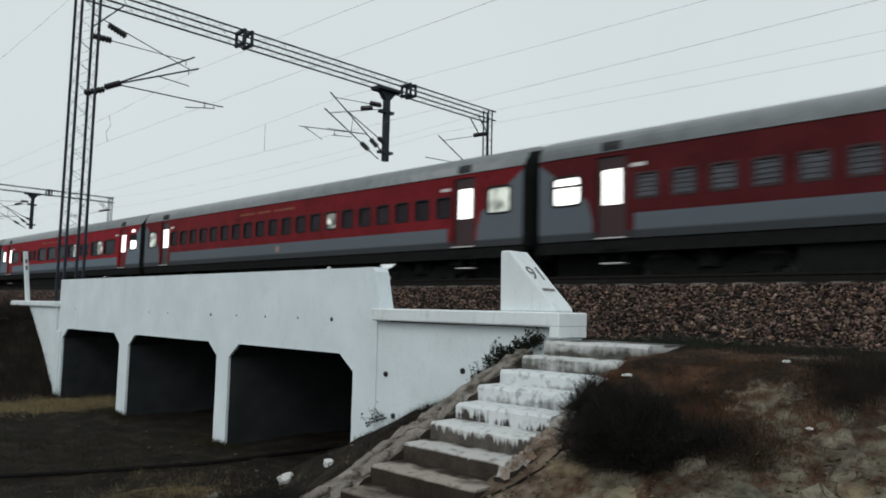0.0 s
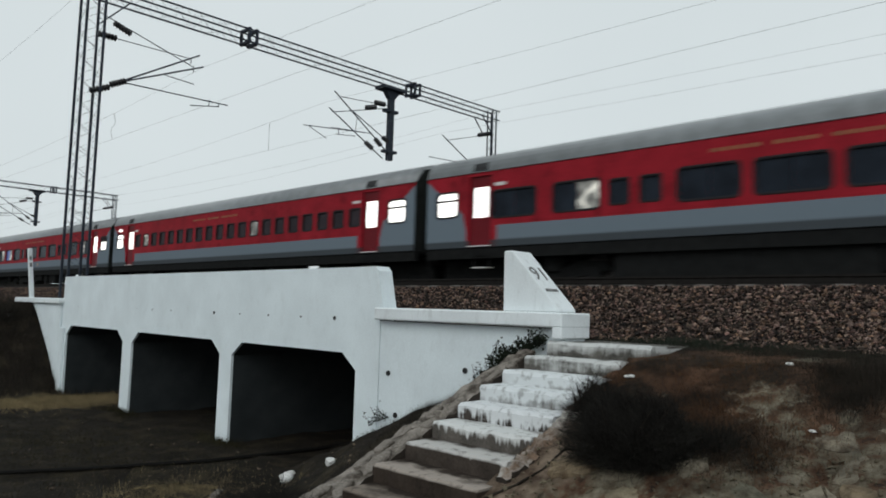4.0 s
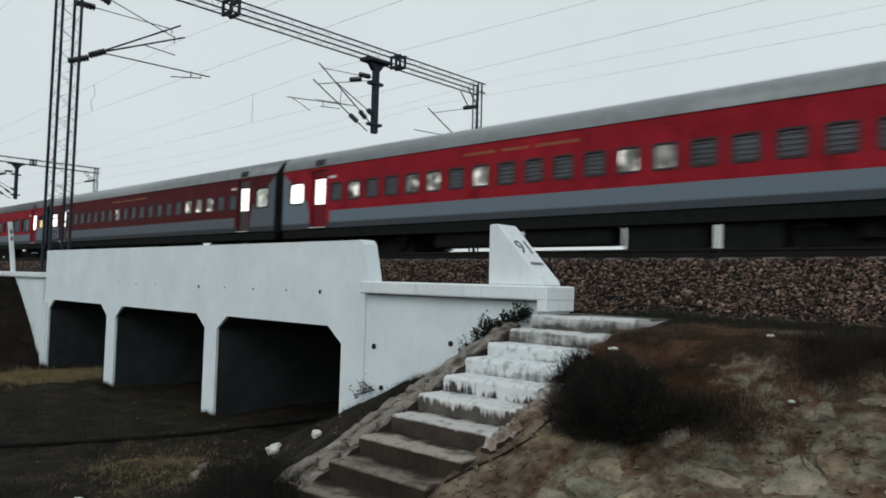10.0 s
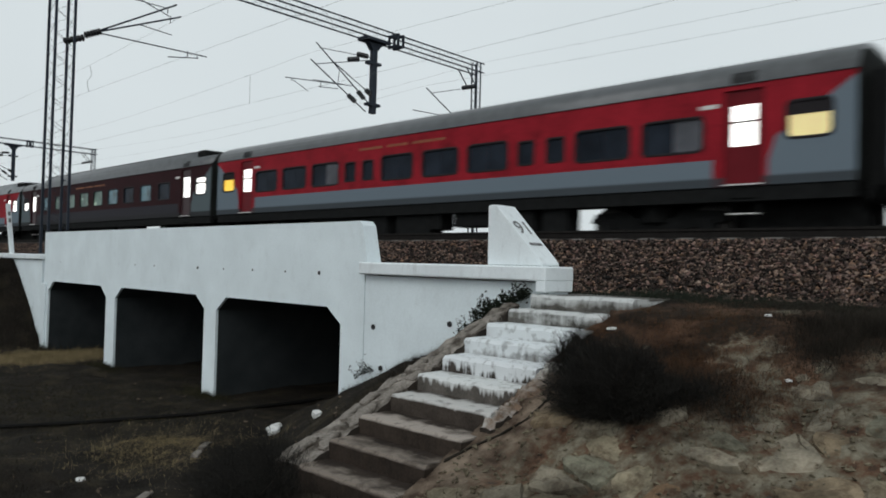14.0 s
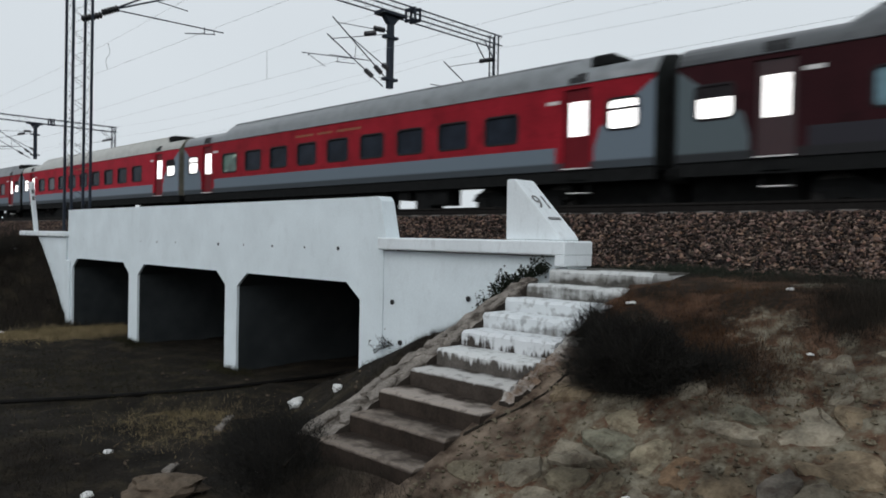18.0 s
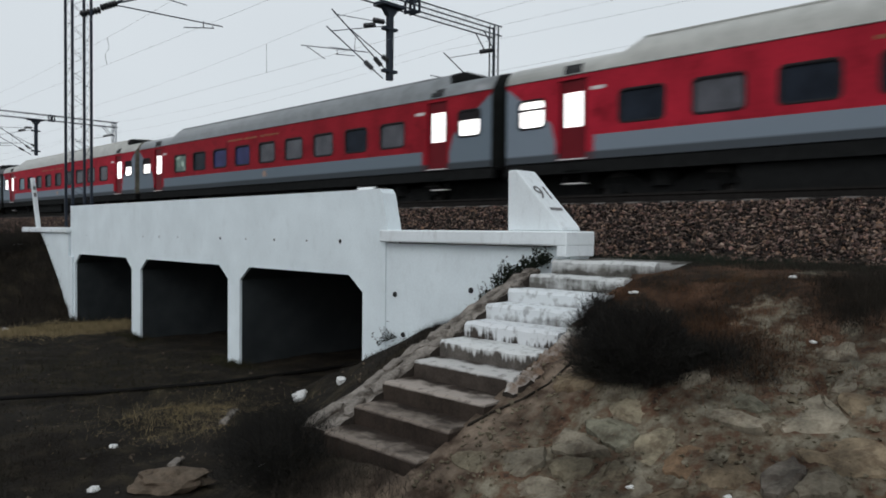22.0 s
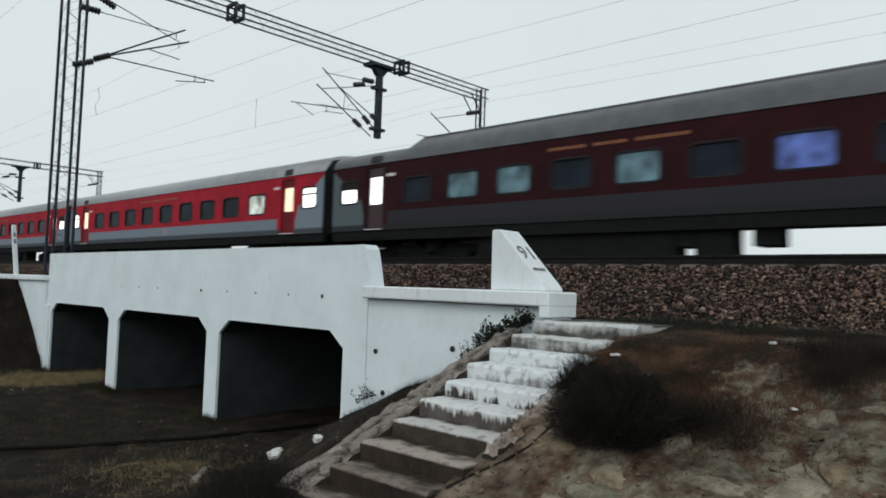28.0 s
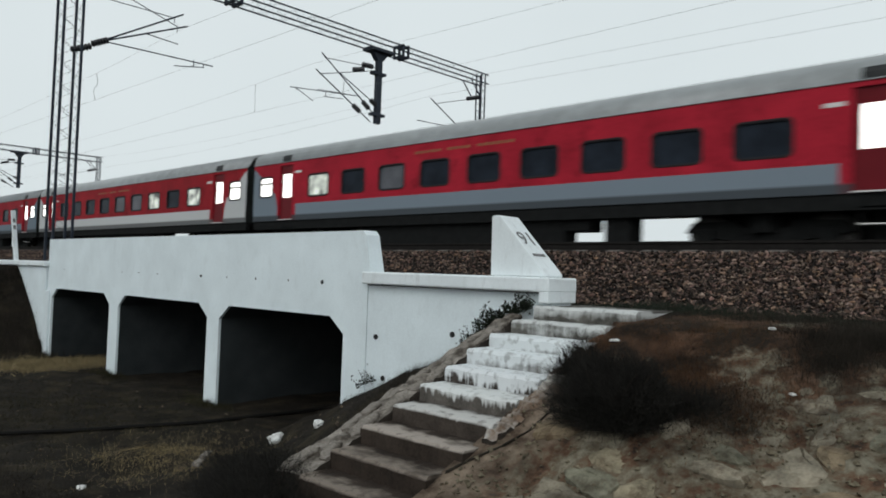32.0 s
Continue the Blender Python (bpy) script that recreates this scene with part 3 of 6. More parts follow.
def to_mesh(name, bm, material, smooth=False):
    bmesh.ops.recalc_face_normals(bm, faces=bm.faces)
    me = bpy.data.meshes.new(name)
    bm.to_mesh(me)
    bm.free()
    for m in material if isinstance(material, (list, tuple)) else (material,):
        me.materials.append(m)
    if smooth:
        for p in me.polygons:
            p.use_smooth = True
    return me


def part(name, bm, material, parent, label="", smooth=False):
    ob = new(name, bm if isinstance(bm, bpy.types.Mesh) else to_mesh(name, bm, material, smooth))
    if parent is not None:
        ob.parent = parent
    if label:
        tagged(ob, label)
    return ob


def thing(name, at, label, category, group="", kind=""):
    ob = new(name)
    ob.empty_display_size = 0.2
    ob.matrix_basis = at if isinstance(at, Matrix) else Matrix.Translation(at)
    return tagged(ob, label, category, group, kind)


def solid(name, bm, material, label, category="", group="", kind="", smooth=False):
    return tagged(new(name, to_mesh(name, bm, material, smooth)), label, category, group, kind)


def B():
    return bmesh.new()


# ---- plan: y runs along the tracks, x across them; the bridge face is at x = 7 ----
RAIL = 3.15            # top of the rails
TRACKS = (11.5, 17.2, 22.9)
FACE = 7.0
B0, B1 = 8.24, 21.3    # the parapet's ends
SOFFIT, PARAPET, CAP = 1.82, 3.13, 2.52
PORTALS = (22.0, 66.0, 112.0, 160.0)


def bank(x, y):
    """Height of the ground."""
    z = np.where(x < 6.6, 2.08 - 0.45 * (6.6 - x), np.where(x < 8.1, 2.08 + 0.1 * (x - 6.6), 2.23))
    z = np.where(x > 27.5, 2.23 - 0.5 * (x - 27.5), z)
    near = z - (0.42 * np.clip(y - 5.1, 0, None) + 0.12 * (y > 5.1)) * (x < 7.3)
    far = z - 0.88 * np.clip(23.45 - y, 0, None) * (x < 7.3)
    z = np.where(y < 14.5, near, far)
    z = np.where((y > 3.95) & (y < 5.5) & (x < 6.9) & (x > 3.62), z - 0.32, z)  # cut for the stairs
    z = np.where((y > 8.45) & (y < 21.35) & (x > 6.9), 0.0, z)
    z = np.maximum(z, 0.0)
    # a low mound under the viewer
    r = np.hypot(x, y)
    return np.maximum(z, np.clip(1.15 - 0.6 * (r - 0.8), 0, 0.9))


# ---- ground: one sheet to the horizon ----
def lines(*spans):
    out = []
    for a, b, step in spans:
        out += list(np.arange(a, b, step))
    return np.array(sorted(set(np.round(out, 4))))


gx = lines((-2500, -300, 550), (-300, -40, 65), (-40, -4, 6), (-4, 1, 0.5), (1, 9, 0.16), (9, 30, 1.5), (30, 60, 5), (60, 300, 60), (300, 2600, 550))
gy = lines((-2500, -400, 525), (-400, -40, 60), (-40, -4, 4), (-4, 0, 0.5), (0, 8.4, 0.14), (8.4, 8.7, 0.05), (8.7, 21.2, 0.3), (21.2, 21.5, 0.05), (21.5, 40, 0.6), (40, 120, 8), (120, 480, 60), (480, 3000, 630))
GX, GY = np.meshgrid(gx, gy, indexing="ij")
GZ = bank(GX, GY)
rough = np.zeros_like(GZ)
for i in range(len(gx)):
    if -3 < gx[i] < 9:
        for j in range(len(gy)):
            if -3 < gy[j] < 40:
                v = Vector((gx[i], gy[j], 0))
                rough[i, j] = 0.10 * noise.noise(v * 0.9) + 0.05 * noise.noise(v * 2.7) + 0.02 * noise.noise(v * 8)
GZ = GZ + rough * np.where((GX > 6.9) & (GX < 8.2), 0.3, 1.0) - 0.02
gv = np.stack([GX, GY, GZ], -1).reshape(-1, 3)
ny = len(gy)
gf = [(i * ny + j, (i + 1) * ny + j, (i + 1) * ny + j + 1, i * ny + j + 1) for i in range(len(gx) - 1) for j in range(ny - 1)]
gm = bpy.data.meshes.new("ground")
gm.from_pydata(gv.tolist(), [], gf)
gm.materials.append(M_SOIL)
for p in gm.polygons:
    p.use_smooth = True
ground = tagged(new("ground", gm), "dark dry soil with straw, litter and a sloping railway bank", "ground", kind="structure")


def ground_z(x, y):
    v = Vector((x, y, 0))
    return float(bank(np.array(x), np.array(y))) + (0.10 * noise.noise(v * 0.9) + 0.05 * noise.noise(v * 2.7) + 0.02 * noise.noise(v * 8)) * (0.3 if 6.9 < x < 8.2 else 1.0) - 0.02


# ---- track bed, sleepers, rails ----
Y_LO, Y_HI = -370.0, 520.0
bm = B()
prism(bm, [(8.05, 2.15), (9.55, 2.90), (25.2, 2.90), (27.2, 2.15), (27.2, 2.05), (8.05, 2.05)], "y", Y_LO, Y_HI)
ballast_bed = solid("ballast_bed", bm, M_BED, "raised bed of brown crushed stone under the tracks", "track bed", kind="structure")


def stones(n, sampler, size, seed, squash=0.7):
    """Many small angular stones in one mesh: squashed octahedra with jittered corners."""
    rng = np.random.default_rng(seed)
    base = np.array([(1, 0, 0), (-1, 0, 0), (0, 1, 0), (0, -1, 0), (0, 0, 1), (0, 0, -1)], float)
    tri = np.array([(0, 2, 4), (2, 1, 4), (1, 3, 4), (3, 0, 4), (2, 0, 5), (1, 2, 5), (3, 1, 5), (0, 3, 5)])
    at = sampler(rng, n)
    s = rng.uniform(*size, (n, 1, 1))
    v = base[None] * rng.uniform(0.6, 1.25, (n, 6, 1)) + rng.uniform(-0.25, 0.25, (n, 6, 3))
    v *= rng.uniform(0.55, 1.5, (n, 1, 3))
    v[:, :, 2] *= squash
    a, b = rng.uniform(0, 6.28, n), rng.uniform(-0.7, 0.7, n)
    ca, sa, cb, sb = np.cos(a), np.sin(a), np.cos(b), np.sin(b)
    x, y, z = v[..., 0].copy(), v[..., 1].copy(), v[..., 2].copy()
    y, z = y * cb[:, None] - z * sb[:, None], y * sb[:, None] + z * cb[:, None]
    v = np.stack([x * ca[:, None] - y * sa[:, None], x * sa[:, None] + y * ca[:, None], z], -1) * s + at[:, None, :]
    f = (tri[None] + 6 * np.arange(n)[:, None, None]).reshape(-1, 3)
    return v.reshape(-1, 3), f


def stone_mesh(name, n, sampler, size, seed, material, label, category, squash=0.7):
    v, f = stones(n, sampler, size, seed, squash)
    me = bpy.data.meshes.new(name)
    me.from_pydata(v.tolist(), [], f.tolist())
    me.materials.append(material)
    return tagged(new(name, me), label, category, kind="stuff")


def shoulder(rng, n):
    u = rng.uniform(0, 1, n) ** 0.9
    y = 1.5 + 40 * rng.uniform(0, 1, n) ** 1.6
    x = 7.95 + 2.3 * u
    z = np.clip(2.15 + (x - 8.05) * 0.5, 2.2, 2.905) + rng.uniform(0.0, 0.03, n)
    return np.stack([x, y, z], -1)


stone_mesh("ballast_stones", 62000, shoulder, (0.011, 0.036), 5, M_BALLAST, "loose brown and grey crushed granite on the shoulder", "ballast")

bm = B()
for tx in TRACKS:
    for k in range(260):
        y = -40 + 0.62 * k
        prism(bm, [(tx - 1.37, 2.91), (tx - 1.37, 2.97), (tx - 1.2, 3.0), (tx + 1.2, 3.0), (tx + 1.37, 2.97), (tx + 1.37, 2.91)], "y", y, y + 0.24)
tagged(solid("sleepers", bm, M_SLEEPER, "grey concrete sleepers under the rails", "sleeper"), kind="stuff")

RAIL_PROFILE = [(-0.07, 0), (0.07, 0), (0.07, 0.015), (0.012, 0.035), (0.012, 0.12), (0.034, 0.13), (0.034, 0.165), (-0.034, 0.165), (-0.034, 0.13), (-0.012, 0.12), (-0.012, 0.035), (-0.07, 0.015)]
for tx in TRACKS:
    for side in (-1, 1):
        bm = B()
        prism(bm, [(tx + side * 0.87 + a, RAIL - 0.165 + b) for a, b in RAIL_PROFILE], "y", Y_LO, Y_HI)
        tagged(solid("rail", bm, M_RAIL, "dark rusty steel rail on concrete sleepers", "rail", "running rails"), kind="structure")

# ---- the bridge: three concrete cells under the tracks ----
bridge = thing("bridge", (0, 0, 0), "whitewashed three-cell concrete box bridge with a solid parapet", "bridge", kind="structure")
CELLS = [(8.67, 12.30), (12.74, 16.74), (17.23, 20.95)]
X_BACK = 27.0


HX, HZ = 0.34, 0.25
PIERS = [(B0 - 0.1, CELLS[0][0]), (CELLS[0][1], CELLS[1][0]), (CELLS[1][1], CELLS[2][0]), (CELLS[2][1], B1)]


def pier_poly(k):
    """A pier front that spreads into haunches at its top."""
    a, b = PIERS[k]
    left = [(a - HX, SOFFIT), (a, SOFFIT - HZ)] if k else [(a, SOFFIT)]
    right = [(b, SOFFIT - HZ), (b + HX, SOFFIT)] if k < 3 else [(b, SOFFIT)]
    return left + [(a, -0.15), (b, -0.15)] + right


bm = B()
prism(bm, [(B0 - 0.1, SOFFIT), (B0 - 0.1, 2.343), (B0 - 0.17, 2.36), (B0 - 0.15, CAP + 0.02), (B0 - 0.02, PARAPET - 0.07), (B0 + 0.05, PARAPET), (B0 + 0.3, PARAPET - 0.005), (B1, PARAPET - 0.015), (B1, SOFFIT)], "x", FACE, FACE + 0.26)
part("parapet", bm, M_WHITE, bridge)
for k in range(4):
    bm = B()
    prism(bm, pier_poly(k), "x", FACE, FACE + 0.05)
    part("pier", bm, M_WHITE, bridge)
    # behind the white front the concrete is coloured for the shade within
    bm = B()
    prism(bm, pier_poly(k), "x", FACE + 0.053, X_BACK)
    part("cell_wall", bm, M_DARKCONC, bridge, "concrete cell wall with the inner shade in its colour")
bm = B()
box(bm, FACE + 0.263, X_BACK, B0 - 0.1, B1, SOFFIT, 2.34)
part("slab", bm, M_DARKCONC, bridge, "concrete slab with the inner shade in its colour")
for y, r in ((9.23, 0.034), (10.14, 0.018), (11.12, 0.021), (12.08, 0.016), (13.03, 0.030), (14.85, 0.015), (15.75, 0.016), (16.6, 0.010), (20.12, 0.012)):
    bm = B()
    rod(bm, (FACE - 0.006, y, 2.335), (FACE + 0.05, y, 2.335), r, 10)
    part("weep_hole", bm, M_HOLE, bridge, "dark round weep hole")
# near wing wall with its coping
wing = thing("wing_wall", (0, 0, 0), "whitewashed wing wall with a projecting coping slab", "wall", kind="structure")
bm = B()
prism(bm, [(4.90, 1.2), (8.132, 0.0), (8.132, 2.325), (4.90, 2.325)], "x", FACE + 0.01, FACE + 0.4)
part("wall", bm, M_WHITE, wing)
bm = B()
box(bm, FACE - 0.13, FACE + 0.46, 4.86, 8.14, 2.345, CAP, 0.018)
part("coping", bm, M_CAP, wing)
bm = B()
box(bm, FACE - 0.125, FACE + 0.455, 4.865, 5.0, 2.22, 2.36, 0.012)
part("end_block", bm, M_CAP, wing)
for y, z in ((7.93, 1.59), (6.44, 1.74), (7.75, 1.02)):
    bm = B()
    rod(bm, (FACE - 0.008, y, z), (FACE + 0.05, y, z), 0.038, 10)
    part("weep_hole", bm, M_HOLE, wing, "dark round weep hole")

# bridge number marker: a wedge with a slanting face, on the coping
marker = thing("bridge_marker", (FACE, 0, CAP), "whitewashed wedge-shaped bridge marker painted with black numerals", "marker")
bm = B()
prism(bm, [(5.88, 0.002), (5.885, 0.74), (5.86, 0.755), (5.755, 0.755), (5.11, 0.09), (5.06, 0.04), (5.05, 0.002)], "x", 0.06, 0.44)
bmesh.ops.bevel(bm, geom=[e for e in bm.edges], offset=0.012, segments=1, affect="EDGES")
part("block", bm, M_CAP, marker)
slope_dir = Vector((0, -0.645, -0.665)).normalized()
slope_n = Vector((0, -0.665, 0.645)).normalized()
num = bpy.data.curves.new("number", "FONT")
num.body, num.size, num.align_x, num.align_y, num.extrude, num.offset = "91", 0.31, "CENTER", "CENTER", 0.002, 0.0
tmp = bpy.data.objects.new("number_tmp", num)
scene.collection.objects.link(tmp)
bpy.context.view_layer.update()
nm = bpy.data.meshes.new_from_object(tmp.evaluated_get(bpy.context.evaluated_depsgraph_get()))
bpy.data.objects.remove(tmp)
nm.materials.clear()
nm.materials.append(M_BLACK)
num_ob = part("number", nm, None, marker, "black painted number")
across = Vector((1, 0, 0))
# read from the front: the digits' tops point up the slope
rot = Matrix((across, -slope_dir, slope_n)).transposed().to_4x4()
num_ob.matrix_basis = Matrix.Translation(Vector((0.25, 5.47, 0.461)) + slope_n * 0.006) @ rot @ Matrix.Diagonal((1.0, 1.0, 1, 1))
bm = B()
c = Vector((0.25, 5.28, 0.265)) + slope_n * 0.004
q = [c + across * a - slope_dir * b for a, b in ((-0.12, -0.02), (0.12, -0.02), (0.12, 0.02), (-0.12, 0.02))]
vs = [bm.verts.new(p) for p in q] + [bm.verts.new(p + slope_n * 0.004) for p in q]
for f in ((0, 1, 2, 3), (4, 5, 6, 7), (0, 1, 5, 4), (1, 2, 6, 5), (2, 3, 7, 6), (3, 0, 4, 7)):
    bm.faces.new([vs[i] for i in f])
part("underline", bm, M_BLACK, marker, "black painted bar")

# far wing wall
far_wing = thing("wing_wall", (0, 0, 0), "whitewashed far wing wall tapering into the bank, with a thin coping", "wall", kind="structure")
bm = B()
prism(bm, [(21.32, 0.1), (21.42, 0.2), (21.95, 0.86), (22.35, 1.25), (22.75, 1.60), (23.2, 2.0), (23.7, 2.38), (21.32, 2.38)], "x", FACE - 0.05, FACE + 0.35)
part("wall", bm, M_WHITE, far_wing)
bm = B()
box(bm, FACE - 0.15, FACE + 0.42, 21.25, 25.15, 2.383, 2.53, 0.02)
part("coping", bm, M_CAP, far_wing)
bm = B()
box(bm, FACE - 0.06, FACE + 0.3, 21.05, 21.30, 0.0, 1.75, 0.02)
part("pilaster", bm, M_WHITE, far_wing)

# white marker post beyond the bridge
post = thing("marker_post", pose(7.12, 24.45, 2.52, 0, -6, 0), "white concrete post with black painted marks", "post")
bm = B()
box(bm, -0.06, 0.06, -0.05, 0.05, 0.0, 1.5, 0.015)
part("post", bm, M_CAP, post)
for z in (1.2, 1.0):
    bm = B()
    box(bm, -0.035, 0.035, -0.056, -0.051, z - 0.06, z + 0.06)
    part("mark", bm, M_BLACK, post, "black painted bar")

# ---- stairs up the bank ----
stairs = thing("stairs", (0, 0, 0), "worn whitewashed concrete stairs up the railway bank", "stairs", kind="structure")
YL, YR = 5.05, 3.87
STEPS = [(6.85, 2.19), (6.44, 2.035), (6.07, 1.89), (5.73, 1.755), (5.39, 1.60), (5.04, 1.445), (4.69, 1.29), (4.34, 1.13), (4.00, 0.97), (3.66, 0.81)]
rng = random.Random(4)


def slab(x0, x1, y0, y1, z0, z1, jit, seed, cuts=7):
    """A block with worn, wavy edges."""
    bm = B()
    r = random.Random(seed)
    ys = [y0 + (y1 - y0) * i / cuts for i in range(cuts + 1)]
    rings = []
    for y in ys:
        ch = 0.02 + r.random() * jit
        top = r.uniform(-jit, jit) * 0.5
        front = r.uniform(-jit, jit) * 0.8
        rings.append([bm.verts.new(v) for v in ((x0 + front, y, z0), (x0 + front * 0.6, y, z1 - ch), (x0 + ch, y, z1 + top), (x1, y, z1), (x1, y, z0))])
    for a, b in zip(rings, rings[1:]):
        for i in range(5):
            bm.faces.new((a[i], b[i], b[(i + 1) % 5], a[(i + 1) % 5]))
    bm.faces.new(rings[0])
    bm.faces.new(rings[-1][::-1])
    bmesh.ops.recalc_face_normals(bm, faces=bm.faces)
    return bm


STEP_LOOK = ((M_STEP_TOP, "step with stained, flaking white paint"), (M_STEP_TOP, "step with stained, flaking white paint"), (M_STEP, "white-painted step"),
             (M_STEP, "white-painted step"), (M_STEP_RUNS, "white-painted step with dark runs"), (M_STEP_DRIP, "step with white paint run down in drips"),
             (M_STEP_WORN, "grimy step with a pale edge and shade-toned front"), (M_STEP_LOW, "bare brown concrete step with a shade-toned front"), (M_STEP_FOOT, "dirty brown concrete step with a shade-toned front"))
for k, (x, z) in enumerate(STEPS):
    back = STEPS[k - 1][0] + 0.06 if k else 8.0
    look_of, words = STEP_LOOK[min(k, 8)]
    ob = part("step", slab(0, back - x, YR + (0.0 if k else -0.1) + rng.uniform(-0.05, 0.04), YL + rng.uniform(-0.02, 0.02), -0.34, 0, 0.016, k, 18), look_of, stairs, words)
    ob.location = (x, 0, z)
# sloping kerbs of rough concrete along both sides
def kerb(y_in, widths, x_top, x_low, z_top, seed, top):
    """A sloping strip with ragged edges; widths: at its top and foot, away from the steps."""
    bm = B()
    r = random.Random(seed)
    n = 34
    rings = []
    for i in range(n + 1):
        f = i / n
        x = x_top + (x_low - x_top) * f
        z = z_top + 0.455 * (x - x_top) + r.uniform(-0.018, 0.018)
        w = widths[0] + (widths[1] - widths[0]) * f
        out = y_in + w * (1 + r.uniform(-0.12, 0.08))
        mid = (y_in + out) / 2
        rings.append([bm.verts.new(v) for v in ((x, y_in, z - 0.35), (x, y_in, z + r.uniform(-0.015, 0.01)), (x, mid, z + r.uniform(-0.012, 0.02)), (x, out, z + r.uniform(-0.03, 0.0)), (x, out + 0.02, z - 0.35))])
    for a, b in zip(rings, rings[1:]):
        for k in range(5):
            bm.faces.new((a[k], b[k], b[(k + 1) % 5], a[(k + 1) % 5]))
    bm.faces.new(rings[0])
    bm.faces.new(rings[-1][::-1])
    bmesh.ops.recalc_face_normals(bm, faces=bm.faces)
    # pale tops, near-black sides: the fall of light is painted in by facing
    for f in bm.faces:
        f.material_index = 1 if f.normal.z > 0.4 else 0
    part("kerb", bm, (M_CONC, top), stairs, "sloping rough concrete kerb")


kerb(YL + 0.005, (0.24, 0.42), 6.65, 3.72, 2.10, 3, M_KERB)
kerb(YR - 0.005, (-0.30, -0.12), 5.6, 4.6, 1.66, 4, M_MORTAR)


def flake(length, width, thick, seed):
    """A thin broken slab of mortar with a ragged outline."""
    r = random.Random(seed)
    bm = B()
    outline = []
    for k in range(14):
        a = k * 0.4488
        c, s = math.cos(a), math.sin(a)
        e = (abs(c) ** 4 + abs(s) ** 4) ** -0.25 * r.uniform(0.72, 1.08)
        outline.append((c * e * length / 2, s * e * width / 2))
    low = [bm.verts.new((a, b, -0.05)) for a, b in outline]
    mid = [bm.verts.new((a, b, thick * 0.8)) for a, b in outline]
    top = [bm.verts.new((a * 0.97, b * 0.93, thick + r.uniform(-0.006, 0.006))) for a, b in outline]
    for u, v in ((low, mid), (mid, top)):
        for k in range(14):
            bm.faces.new((u[k], u[(k + 1) % 14], v[(k + 1) % 14], v[k]))
    bm.faces.new(top)
    bm.faces.new(low[::-1])
    return bm


krng = random.Random(77)
for x_top, x_low, z_top, y_in, side, widths, rows, step in ((6.55, 4.05, 2.055, YL, 1, (0.22, 0.38), 2, 0.26),):
    for row in range(rows):
        x = x_top - krng.uniform(0, 0.1)
        while x > x_low:
            f = (x_top - x) / (x_top - x_low)
            w = (widths[0] + (widths[1] - widths[0]) * f) / rows
            L = step * krng.uniform(0.7, 1.7)
            if krng.random() < 0.12:
                x -= L
                continue
            ob = part("kerb_slab", flake(L, w * krng.uniform(0.85, 1.15), krng.uniform(0.008, 0.028), krng.random()), M_KERB, stairs)
            y = y_in + side * (0.01 + w * (row + 0.5))
            xc = x - L / 2
            ob.matrix_basis = Matrix.Translation((xc, y, z_top + 0.455 * (xc - x_top) - 0.004)) @ Matrix.Rotation(-math.atan(0.455) + krng.uniform(-0.04, 0.04), 4, "Y") @ Matrix.Rotation(krng.uniform(-0.35, 0.35), 4, "Z") @ Matrix.Rotation(krng.uniform(-0.06, 0.06), 4, "X")
            x -= L * krng.uniform(0.96, 1.10)


# ---- overhead line portals ----
def lattice(bm, a, b, side, up, w, h, chord, lace, n):
    """A four-chord lattice beam from a to b."""
    a, b, side, up = Vector(a), Vector(b), Vector(side), Vector(up)
    corners = [side * (i * w / 2) + up * (j * h / 2) for i, j in ((-1, -1), (1, -1), (1, 1), (-1, 1))]
    for c in corners:
        bar(bm, a + c, b + c, chord)
    for k in range(n):
        p, q = a.lerp(b, k / n), a.lerp(b, (k + 1) / n)
        for i in range(4):
            c, d = corners[i], corners[(i + 1) % 4]
            if k % 2:
                c, d = d, c
            bar(bm, p + c, q + d, lace)


def insulator(bm, a, b, r):
    """A ribbed insulator from a to b."""
    a, b = Vector(a), Vector(b)
    turn = (b - a).to_track_quat("Z", "Y").to_matrix()
    rings = []
    for k in range(13):
        p, q = a.lerp(b, k / 12), r * (0.35 if k in (0, 12) else 1.0 if k % 2 else 0.6)
        rings.append([bm.verts.new(p + turn @ Vector((q * math.cos(i * 0.7854), q * math.sin(i * 0.7854), 0))) for i in range(8)])
    for u, v in zip(rings, rings[1:]):
        for i in range(8):
            bm.faces.new((u[i], u[(i + 1) % 8], v[(i + 1) % 8], v[i]))
    bm.faces.new(rings[0])
    bm.faces.new(rings[-1][::-1])


def bracket(parent, tubes, insulators):
    """Cantilever bracket: round bars and ribbed insulators, given across the track and above the eye."""
    for a, b, r in tubes:
        bm = B()
        rod(bm, (a[0], 0, EYE + a[1]), (b[0], 0, EYE + b[1]), r, 6)
        part("bracket_tube", bm, M_STEEL, parent)
    for a, b in insulators:
        bm = B()
        insulator(bm, (a[0], 0, EYE + a[1]), (b[0], 0, EYE + b[1]), 0.108)
        part("insulator", bm, M_INSUL, parent, "dark ribbed insulator")


